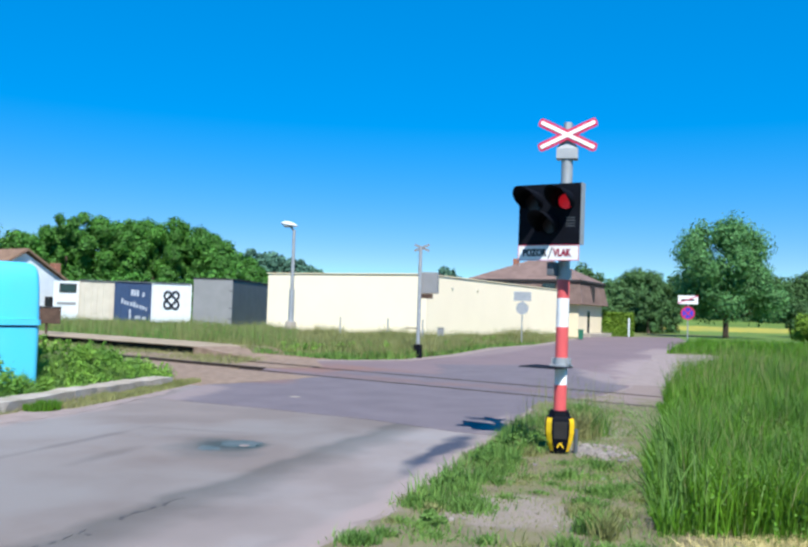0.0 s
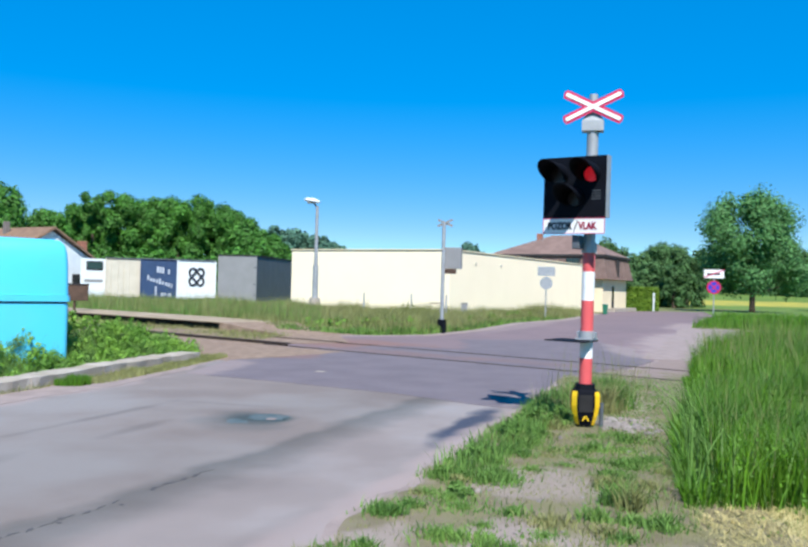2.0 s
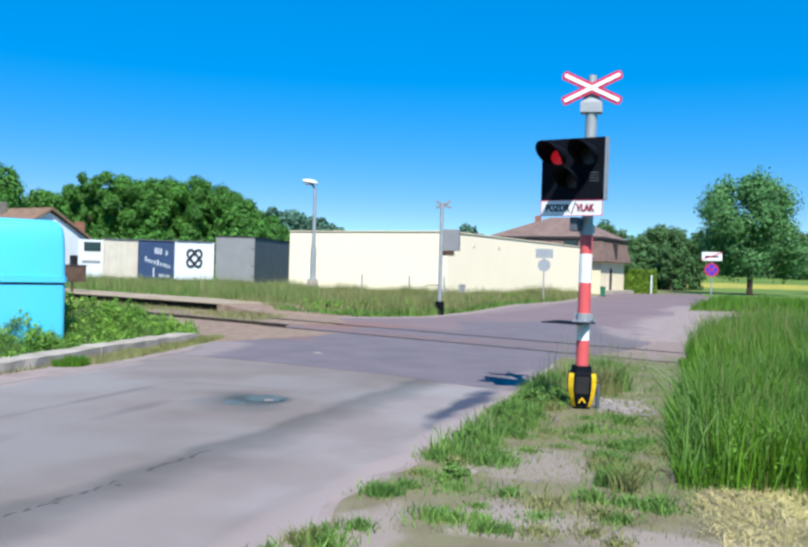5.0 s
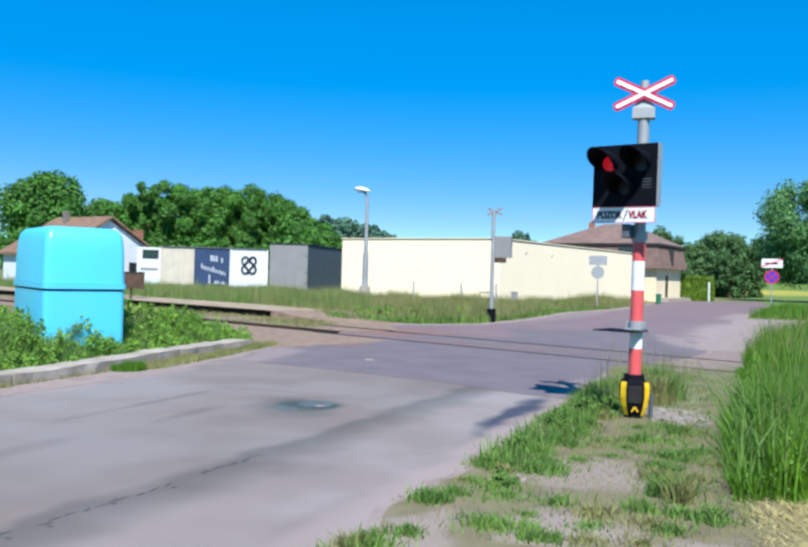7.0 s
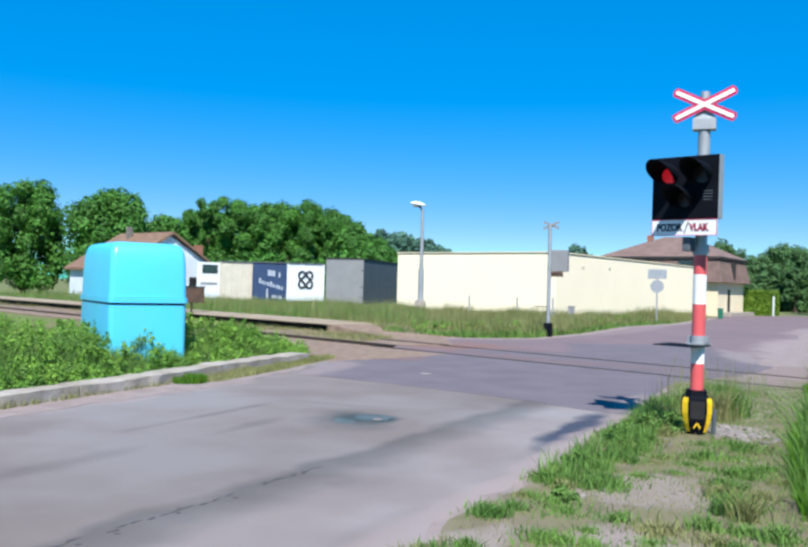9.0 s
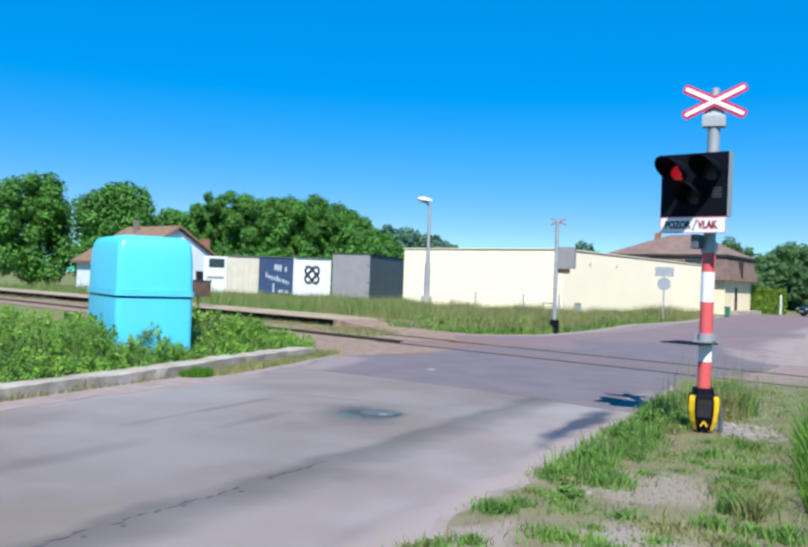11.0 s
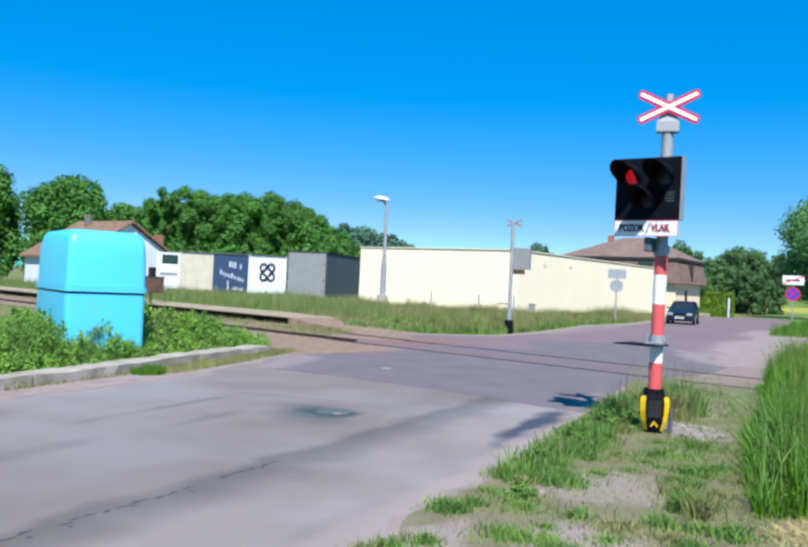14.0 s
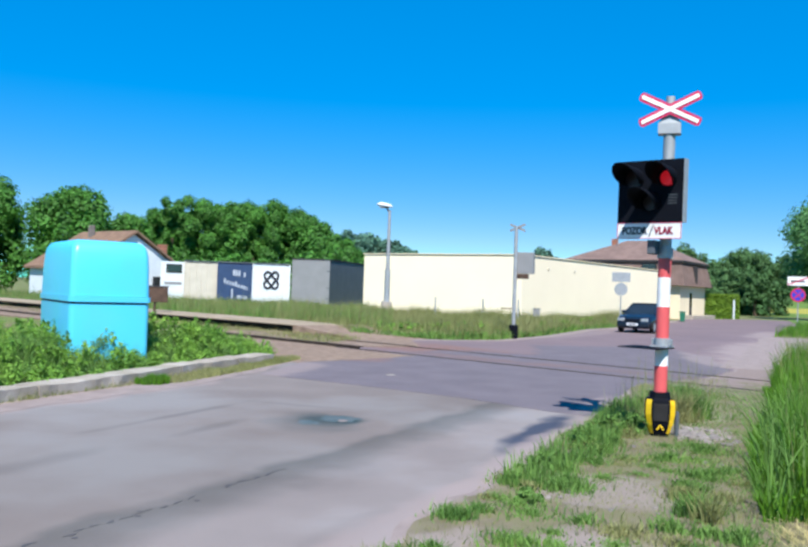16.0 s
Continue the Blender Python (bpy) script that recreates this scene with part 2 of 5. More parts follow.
M_ROOF = mat("brown_shingle", (0.2, 0.135, 0.115), (0.15, 0.1, 0.085), 1.5, 30, 0.85, bump=0.4, contrast=0.3, obrand=0.12)
M_ROOF_OLD = mat("old_roof_tile", (0.22, 0.14, 0.09), (0.15, 0.09, 0.06), 2, 30, 0.85, bump=0.4, contrast=0.35)
M_BRICK = mat("chimney_brick", (0.34, 0.15, 0.10), None, 4, 30, 0.9)
M_TRIM = mat("dark_eave", (0.03, 0.028, 0.03), None, 4, 40, 0.7)
M_GLASS = mat("window_glass", (0.02, 0.025, 0.03), None, 2, 20, 0.08, spec=0.8, bump=0)
M_TURQ = mat("turquoise_fibreglass", (0.095, 0.53, 0.80), (0.085, 0.49, 0.75), 0.8, 50, 0.35, bump=0.04, contrast=0.08, c2=(0.08, 0.52, 0.72), scale2=1.2)
M_GALV = mat("galvanised_steel", (0.36, 0.38, 0.40), (0.29, 0.31, 0.33), 5, 60, 0.5, metal=0.35, bump=0.05, contrast=0.2)
M_POLEWHITE = mat("signal_white", (0.76, 0.77, 0.78), (0.66, 0.66, 0.66), 4, 60, 0.5, bump=0.05, contrast=0.12)
M_POLERED = mat("signal_red", (0.60, 0.095, 0.10), (0.50, 0.08, 0.085), 4, 60, 0.5, bump=0.05, contrast=0.18)
M_SIGNRED = mat("sign_red", (0.48, 0.020, 0.085), None, 4, 60, 0.45, bump=0.0, contrast=0.1)
M_BLUE = mat("sign_blue", (0.04, 0.04, 0.42), None, 4, 60, 0.45, bump=0.0, contrast=0.1)
M_YELLOW = mat("yellow_marking", (0.80, 0.52, 0.01), None, 5, 60, 0.5, bump=0.05, contrast=0.15)
M_LAMP_RED = mat("lit_red_lens", (0.5, 0.01, 0.01), None, 20, 60, 0.3, bump=0, emit=((1.0, 0.015, 0.035), 0.20))
M_LENS = mat("dull_lens", (0.02, 0.008, 0.010), None, 20, 60, 0.3, bump=0)
M_RUST = mat("rusty_brown_paint", (0.085, 0.05, 0.035), (0.05, 0.03, 0.02), 5, 40, 0.8, contrast=0.4)
M_GREENPLASTIC = mat("green_plastic", (0.02, 0.15, 0.09), None, 3, 40, 0.45, contrast=0.2)
M_CARPAINT = mat("dark_blue_car_paint", (0.012, 0.022, 0.04), None, 2, 40, 0.2, metal=0.3, spec=0.6, bump=0, contrast=0.15)
M_RUBBER = mat("tyre_rubber", (0.015, 0.015, 0.016), None, 8, 60, 0.9)
M_CHROME = mat("headlight_reflector", (0.75, 0.76, 0.78), None, 8, 60, 0.15, metal=0.6, bump=0)
M_BARK = mat("bark", (0.09, 0.065, 0.045), None, 5, 30, 0.95, bump=0.6, contrast=0.4)
M_LEAF = mat("oak_leaves", (0.072, 0.225, 0.026), (0.042, 0.140, 0.016), 0.35, 6, 0.65, bump=0, contrast=0.3, island=0.4, trans=0.24)
M_LEAF2 = mat("lime_leaves", (0.110, 0.270, 0.085), (0.075, 0.200, 0.060), 0.3, 6, 0.65, bump=0, contrast=0.3, island=0.4, trans=0.34)
M_SPRUCE = mat("spruce_needles", (0.075, 0.175, 0.120), (0.055, 0.136, 0.095), 0.3, 6, 0.8, bump=0, contrast=0.3, island=0.3, trans=0.1)
M_FARLEAF = mat("far_foliage", (0.069, 0.153, 0.047), (0.045, 0.111, 0.030), 0.12, 4, 0.8, bump=0, contrast=0.3, island=0.35, trans=0.15)
M_HEDGE = mat("hedge_leaves", (0.144, 0.252, 0.018), (0.108, 0.198, 0.013), 1.5, 12, 0.7, bump=0, contrast=0.3, island=0.3, trans=0.2)
M_BUSH = mat("nettle_leaves", (0.205, 0.375, 0.048), (0.090, 0.220, 0.022), 1.6, 20, 0.6, bump=0, contrast=0.3, island=0.45, trans=0.22)
M_GRASS = mat("tall_green_grass", (0.105, 0.240, 0.012), (0.050, 0.142, 0.008), 1.1, 10, 0.55, bump=0, contrast=0.25, island=0.45, trans=0.28)
M_GRASS_DRY = mat("seeding_grass", (0.255, 0.260, 0.105), (0.165, 0.190, 0.060), 0.5, 10, 0.7, bump=0, contrast=0.25, island=0.4, trans=0.25)
M_VERGE = mat("verge_weeds", (0.150, 0.275, 0.055), (0.085, 0.185, 0.034), 1.5, 14, 0.7, bump=0, contrast=0.25, island=0.4, trans=0.28)
M_STRAW = mat("cut_straw", (0.50, 0.43, 0.20), (0.38, 0.33, 0.13), 3, 20, 0.8, bump=0, contrast=0.25, island=0.35)
M_FIELD = mat("meadow_far", (0.105, 0.180, 0.028), (0.081, 0.143, 0.021), 0.2, 5, 0.95, bump=0.2, contrast=0.25)
M_RAPE = mat("yellow_field", (0.34, 0.30, 0.045), (0.24, 0.25, 0.05), 0.3, 6, 0.95, bump=0.2, contrast=0.25)
M_STONE = mat("rubble_stone", (0.230, 0.205, 0.192), (0.169, 0.150, 0.139), 6, 50, 0.9, bump=0.4, contrast=0.3, obrand=0.25)


# ---- mesh helpers ----
def part(name, bm, material, parent=None, label="", smooth=False):
    """Links a bmesh as one mesh object under a thing or a part."""
    me = bpy.data.meshes.new(name)
    bmesh.ops.recalc_face_normals(bm, faces=bm.faces)
    bm.to_mesh(me)
    bm.free()
    if smooth:
        for p in me.polygons:
            p.use_smooth = True
    me.materials.append(material)
    ob = new(name, me)
    ob.parent = parent
    if label:
        ob["label"] = label
    return ob


def thing(name, m, label, category, group="", kind=""):
    ob = new(name)
    ob.empty_display_size = 0.2
    ob.matrix_basis = m
    return tagged(ob, label, category, group, kind)


def box(bm, x0, x1, y0, y1, z0, z1, bevel=0.0, m=None):
    vs = [bm.verts.new((x, y, z)) for z in (z0, z1) for y in (y0, y1) for x in (x0, x1)]
    if m:
        for v in vs:
            v.co = m @ v.co
    fs = [bm.faces.new([vs[i] for i in q]) for q in ((0, 1, 3, 2), (4, 6, 7, 5), (0, 4, 5, 1), (2, 3, 7, 6), (0, 2, 6, 4), (1, 5, 7, 3))]
    if bevel:
        es = list({e for f in fs for e in f.edges})
        bmesh.ops.bevel(bm, geom=es, offset=bevel, segments=2, affect="EDGES", profile=0.5)
    return bm


def boxed(*a, **k):
    return box(bmesh.new(), *a, **k)


def tube(bm, p0, p1, r0, r1=None, seg=16, caps=True):
    p0, p1 = Vector(p0), Vector(p1)
    r1 = r0 if r1 is None else r1
    q = (p1 - p0).to_track_quat("Z", "Y")
    rings = [[bm.verts.new(p + q @ Vector((math.cos(a) * r, math.sin(a) * r, 0))) for a in [2 * math.pi * i / seg for i in range(seg)]] for p, r in ((p0, r0), (p1, r1))]
    for i in range(seg):
        bm.faces.new((rings[0][i], rings[0][(i + 1) % seg], rings[1][(i + 1) % seg], rings[1][i]))
    if caps:
        bm.faces.new(rings[0][::-1])
        bm.faces.new(rings[1])
    return bm


def tubed(*a, **k):
    return tube(bmesh.new(), *a, **k)


def prism(outline, z0, z1, bm=None):
    """A slab with the given outline in plan."""
    bm = bm or bmesh.new()
    lo, hi = [bm.verts.new((x, y, z0)) for x, y in outline], [bm.verts.new((x, y, z1)) for x, y in outline]
    n = len(outline)
    bm.faces.new(lo[::-1])
    bm.faces.new(hi)
    for i in range(n):
        bm.faces.new((lo[i], lo[(i + 1) % n], hi[(i + 1) % n], hi[i]))
    bm.normal_update()
    bmesh.ops.triangulate(bm, faces=[f for f in bm.faces if len(f.verts) > 4], ngon_method="EAR_CLIP")
    return bm


def mesh_of(name, verts, faces, material, parent=None, smooth=False):
    me = bpy.data.meshes.new(name)
    me.from_pydata(verts, [], faces)
    if smooth:
        me.polygons.foreach_set("use_smooth", [True] * len(me.polygons))
    me.materials.append(material)
    ob = new(name, me)
    ob.parent = parent
    return ob


def inside(px, py, poly):
    """Which of the points lie inside the outline."""
    res = np.zeros(len(px), bool)
    n = len(poly)
    for i in range(n):
        (x0, y0), (x1, y1) = poly[i], poly[(i + 1) % n]
        cut = ((y0 > py) != (y1 > py)) & (px < (x1 - x0) * (py - y0) / (y1 - y0 + 1e-12) + x0)
        res ^= cut
    return res


def scatter(poly, count, rng, near=None):
    """Random places inside an outline; near: a place round which they lie denser."""
    xs, ys = [p[0] for p in poly], [p[1] for p in poly]
    out = np.zeros((0, 2))
    while len(out) < count:
        p = np.stack([rng.uniform(min(xs), max(xs), count * 2), rng.uniform(min(ys), max(ys), count * 2)], -1)
        keep = inside(p[:, 0], p[:, 1], poly)
        if near:
            d = np.hypot(p[:, 0] - near[0], p[:, 1] - near[1])
            keep &= rng.uniform(0, 1, len(p)) < np.minimum(1, (near[2] / d) ** 1.3)
        out = np.concatenate([out, p[keep]])
    return out[:count]


def blades(name, pts, h, width, material, rng, z0=0.0, bend=0.35, label="", category="grass"):
    """Grass: one tapered, bent blade of two segments at each place; h: (lowest, highest)."""
    n = len(pts)
    a, b = rng.uniform(0, 2 * np.pi, n), rng.uniform(0, 2 * np.pi, n)
    hh = rng.uniform(h[0], h[1], n)
    px, py = pts[:, 0], pts[:, 1]
    hh = hh * (0.8 + 0.28 * np.sin(px * 1.3 + 2 * np.sin(py * 0.9)) * np.sin(py * 1.1 + 1.7 * np.sin(px * 0.7)) + 0.12 * np.sin(px * 5.1 + py * 3.7))
    w = width * rng.uniform(0.6, 1.3, n)
    side = np.stack([np.cos(a), np.sin(a), np.zeros(n)], -1) * w[:, None]
    lean = np.stack([np.cos(b), np.sin(b), np.zeros(n)], -1) * (hh * bend * rng.uniform(0.1, 1.0, n))[:, None]
    base = np.concatenate([pts, np.full((n, 1), 0.0) + np.reshape(z0, (-1, 1))], 1)
    up = np.zeros((n, 3))
    up[:, 2] = hh
    v = np.stack([base - side, base + side, base + up * 0.55 + lean * 0.35 - side * 0.8, base + up * 0.55 + lean * 0.35 + side * 0.8, base + up * 0.97 + lean], 1).reshape(-1, 3)
    k = np.arange(n)[:, None] * 5
    q = (k + np.array([[0, 1, 3, 2]])).tolist()
    t = (k + np.array([[2, 3, 4]])).tolist()
    ob = mesh_of(name, v.tolist(), q + t, material)
    return tagged(ob, label, category, kind="stuff")


def leaf_mesh(name, centres, radii, count, size, material, rng, parent=None, shell=0.55, flat=1.0):
    """Leaf clumps: small bent quads scattered through the outer part of many lobes."""
    centres, radii = np.array(centres, float), np.array(radii, float)
    pick = rng.choice(len(centres), count, p=radii ** 2 / (radii ** 2).sum())
    d = rng.normal(size=(count, 3))
    d /= np.linalg.norm(d, axis=1, keepdims=True)
    r = radii[pick] * (shell + (1 - shell) * rng.uniform(0, 1, count)) * rng.uniform(0.85, 1.15, count)
    p = centres[pick] + d * r[:, None] * np.array([1, 1, flat])
    nrm = d + rng.normal(size=(count, 3)) * 0.38 + np.array([0, 0, 0.25])
    nrm /= np.linalg.norm(nrm, axis=1, keepdims=True)
    u = np.cross(nrm, rng.normal(size=(count, 3)))
    u /= np.linalg.norm(u, axis=1, keepdims=True)
    w = np.cross(nrm, u)
    s = (size * rng.uniform(0.5, 1.4, count))[:, None]
    v = np.stack([p - u * s, p - w * s * 0.55 + nrm * s * 0.15, p + u * s, p + w * s * 0.55 + nrm * s * 0.15], 1).reshape(-1, 3)
    k = np.arange(count)[:, None] * 4
    f = np.concatenate([k + np.array([[0, 1, 2]]), k + np.array([[0, 2, 3]])]).tolist()
    return mesh_of(name, v.tolist(), f, material, parent)


def text_part(name, words, size, material, parent, m, label="", depth=0.002):
    cu = bpy.data.curves.new(name, "FONT")
    cu.body, cu.size, cu.align_x, cu.align_y, cu.extrude, cu.offset = words, size, "CENTER", "CENTER", depth, size * 0.05
    tmp = new(name + "_tmp", cu)
    dep = bpy.context.evaluated_depsgraph_get()
    me = bpy.data.meshes.new_from_object(tmp.evaluated_get(dep))
    bpy.data.objects.remove(tmp)
    me.materials.clear()
    me.materials.append(material)
    ob = new(name, me)
    ob.parent, ob.matrix_basis = parent, m
    if label:
        ob["label"] = label
    return ob


# ---- ground, road, track ----
RAIL_U = Vector((-0.809, 0.588))   # along the track, away to the west
RAIL_N = Vector((0.588, 0.809))


def track(s, off):
    """A place in plan: s metres along the track, off metres across it."""
    p = RAIL_U * s + RAIL_N * off
    return (p.x, p.y)


def build_ground():
    bm = bmesh.new()
    bmesh.ops.create_grid(bm, x_segments=60, y_segments=60, size=1.0)
    for v in bm.verts:
        v.co.x, v.co.y = [math.copysign(abs(c) ** 3, c) * 2500 for c in (v.co.x, v.co.y)]
        v.co.z = -0.02
    tagged(part("ground", bm, M_GROUND), "green meadow soil with worn earthy patches", "ground", kind="structure")


ROAD_L = [(-16.2, -30), (-8.2, 0), (-5.55, 9.77), (-4.95, 11.5), (-4.61, 12.9), (-4.3, 15.0), (-4.2, 18.2)]
ROAD_R = [(-11.0, -30), (-2.2, 0), (-0.47, 5.67), (-0.02, 7.1), (0.48, 8.63), (1.08, 10.51), (1.63, 12.44), (2.6, 15.6)]


def ragged(line, amount, seed, step=0.22):
    """A line in plan, broken into short uneven pieces."""
    rng = random.Random(seed)
    out = []
    for (x0, y0), (x1, y1) in zip(line, line[1:]):
        n = max(1, int(math.hypot(x1 - x0, y1 - y0) / step))
        for k in range(n):
            f = k / n
            x, y = x0 + (x1 - x0) * f, y0 + (y1 - y0) * f
            w = noise.noise(Vector((x * 1.1, y * 1.1, seed))) * amount + rng.uniform(-0.25, 0.25) * amount
            out.append((x + w, y - 0.3 * w))
    return out + [line[-1]]


def build_road():
    bm = prism(ROAD_L + ROAD_R[::-1], -0.10, 0.012)
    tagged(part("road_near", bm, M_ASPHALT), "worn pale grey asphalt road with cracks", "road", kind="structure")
    far = [(-4.2, 18.2), (2.6, 15.6), (4.2, 17.2), (6.2, 21.5), (12.4, 39.5), (19.8, 60), (30, 66), (70, 72), (70, 82), (34, 79), (22, 76.5), (15.5, 70.5), (12.7, 62),
           (7.9, 46.9), (4.4, 40.0), (1.9, 31.8), (0.1, 27.9), (-1.6, 26.6), (-4.2, 25.6)]
    tagged(part("road_far", prism(far, -0.10, 0.012), M_ROAD_RED), "reddish grey asphalt road beyond the crossing", "road", kind="structure")
    patch = [(-4.15, 14.35), (-2.16, 13.38), (-0.46, 12.43), (0.75, 11.45), (1.25, 11.2), (1.62, 12.5), (2.58, 15.7), (4.4, 18.0), (5.2, 19.4)] + ragged([(5.2, 19.4), (5.9, 24.0), (5.2, 27.6), (2.4, 27.4), (0.6, 25.6), (-0.6, 23.8), (-1.8, 21.8), (-2.8, 20.4), (-4.0, 18.1)], 0.22, 51, 0.5)
    tagged(part("road_patch", prism(patch, 0.0, 0.018), M_ASPHALT_DARK), "darker newer asphalt strip before the rails", "road", kind="structure")
    sh = [(-4.2, 25.6), (-1.6, 26.6), (0.1, 27.9), (1.9, 31.8), (4.4, 40.0), (7.9, 46.9), (12.7, 62)]
    tagged(part("shoulder", prism([(x - 0.35, y + 0.35) for x, y in sh] + [(x + 0.25, y - 0.15) for x, y in sh[::-1]], -0.05, 0.022), M_GRAVEL), "pale dusty shoulder along the far road", "path", kind="structure")
    side = [(5.3, 20.3), (5.9, 22.0), (12.0, 39.6), (16, 38.4), (60, 38), (60, 35), (16, 34.5), (12.3, 32.6), (8.7, 24.5), (7.6, 21.0), (6.9, 20.0)]
    tagged(part("side_path", prism(ragged(side[:3], 0.25, 21, 1.6) + side[3:7] + ragged(side[7:] + side[:1], 0.3, 23, 1.2), -0.05, 0.02), M_GRAVEL), "pale dusty gravel path joining the road", "path", kind="structure")
    edge = ragged([(-2.2, 0)] + ROAD_R[2:] + [(4.2, 17.2), (5.9, 20.7)], 0.14, 5)
    dirt = edge + ragged([(5.9, 20.7), (7.4, 20.9), (6.4, 17.6), (4.9, 14.6), (4.0, 12.0), (3.2, 9.5), (2.7, 7.0), (2.4, 5.0), (2.2, 3), (1.6, 0), (1.0, -1.2)], 0.25, 8)
    tagged(part("dusty_edge", prism([(x - 0.09, y + 0.02) for x, y in edge] + [(x + 0.1, y) for x, y in edge[::-1]], -0.05, 0.0155), M_GRAVEL), "pale dusty margin where the asphalt crumbles", "road edge", kind="structure")
    tagged(part("verge", prism(dirt, -0.05, 0.019), M_DIRT), "dry bare roadside earth with sparse grass", "ground", kind="structure")


def build_gutter():
    g = ragged([(-8.2, -1.0), (-5.5, 9.77), (-4.92, 11.5), (-4.58, 12.9), (-4.27, 15.0), (-4.12, 18.2), (-4.0, 19.9)], 0.12, 11)
    g += [(-5.8, 19.6), (-4.75, 17.2), (-5.0, 15.6), (-5.35, 13.6), (-5.65, 11.7), (-6.0, 10.3), (-6.4, 8.6), (-9.3, -2)]
    tagged(part("gutter", prism(g, -0.05, 0.017), M_GRAVEL), "dusty earth strip between kerb and asphalt", "ground", kind="structure")


def build_track():
    a, b = 15.15, 17.2
    bm = prism([track(16.6, 14.0), track(95, 13.4), track(95, 19.4), track(17.6, 19.6), track(15.4, 17.5)], -0.05, 0.025)
    tagged(part("track_bed", bm, M_BALLAST), "rust-brown ballast of the railway track", "track bed", kind="structure")
    bm = prism(ragged([track(12.0, 18.3), track(15.0, 17.3), track(17.8, 18.0)], 0.2, 31) + ragged([track(17.8, 18.0), track(18.4, 20.2), track(16.6, 22.0), track(14.0, 21.2), track(12.0, 18.3)], 0.4, 33), -0.05, 0.020)
    tagged(part("crossing_apron", bm, M_ROAD_RED), "rusty reddish apron beside the crossing rails", "ground", kind="structure")
    for off in (a, b):
        rail = thing("rail", pose(0, 0, 0), "worn brown steel rail set in the roadway", "rail", "rails of the track")
        for nm, w, z0, z1 in (("rail_foot", 0.045, -0.02, 0.024), ("rail_head", 0.03, 0.0245, 0.032)):
            part(nm, prism([track(2.5, off - w), track(95, off - w), track(95, off + w), track(2.5, off + w)], z0, z1), M_RAIL, rail)
    for off, top in ((a, 0.105), (b, 0.05)):
        raised = thing("rail", pose(0, 0, 0), "rusty steel rail standing in the ballast", "rail", "rails of the track")
        part("web", prism([track(15.4, off - 0.02), track(95, off - 0.02), track(95, off + 0.02), track(15.4, off + 0.02)], 0.03, top - 0.03), M_RAIL, raised)
        part("rail_head", prism([track(15.3, off - 0.036), track(95, off - 0.036), track(95, off + 0.036), track(15.3, off + 0.036)], top - 0.03, top), M_RAIL, raised)
    # ballast heaped up to the platform and between the rails
    for name, rows in (("ballast_bank", [(16.6, 0.02), (17.1, 0.05), (17.8, 0.06), (18.4, 0.02)]), ("ballast_bed", [(15.25, 0.02), (15.5, 0.085), (16.6, 0.09), (16.9, 0.02)])):
        vs, fs = [], []
        ss = [16.6 + 0.5 * k for k in range(60)]
        for k, q in enumerate(ss):
            rise = min(1.0, k / 9)
            vs += [(*track(q, off), max(0.0, z * rise + (noise.noise(Vector((q * 2.1, off * 3, 5))) * 0.035 if z > 0.03 else 0))) for off, z in rows]
        for k in range(len(ss) - 1):
            fs += [(4 * k + c, 4 * k + c + 1, 4 * k + c + 5, 4 * k + c + 4) for c in range(3)]
        tagged(mesh_of(name, vs, fs, M_BALLAST, smooth=True), "brown weedy ballast heaped along the rails", "track bed", kind="structure")
    plat = thing("platform", pose(0, 0, 0), "low earth-topped railway platform with shade painted into its edge", "platform", kind="structure")
    part("surface", prism([track(21.2, 17.75), track(95, 17.75), track(95, 20.3), track(20.4, 20.3)], 0.292, 0.318), M_PLATFORM, plat)
    # set back and coloured near black to deepen the shade under the slab
    part("edge_wall", prism([track(21.5, 18.45), track(95, 18.45), track(95, 20.2), track(20.6, 20.2)], -0.02, 0.292), M_TRIM, plat)
    top = [(*track(21.2, 17.75), 0.312), (*track(20.4, 20.3), 0.312), (*track(17.6, 20.4), 0.024), (*track(18.2, 17.9), 0.024)]
    low = [(x, y, -0.03) for x, y, z in top]
    mesh_of("ramp", low + top, [(3, 2, 1, 0), (4, 5, 6, 7), (0, 1, 5, 4), (1, 2, 6, 5), (2, 3, 7, 6), (3, 0, 4, 7)], M_BALLAST, plat)


def build_track_side():
    o = ragged([(-4.05, 16.9), track(13.2, 14.9)], 0.12, 41) + [track(17.5, 14.95), track(20, 12.4)] + ragged([(-7.2, 19.4), (-5.4, 17.6), (-4.05, 16.9)], 0.2, 43)
    tagged(part("track_side", prism(o, -0.05, 0.0215), M_BALLAST), "brown gritty earth between kerb and rails", "ground", kind="structure")


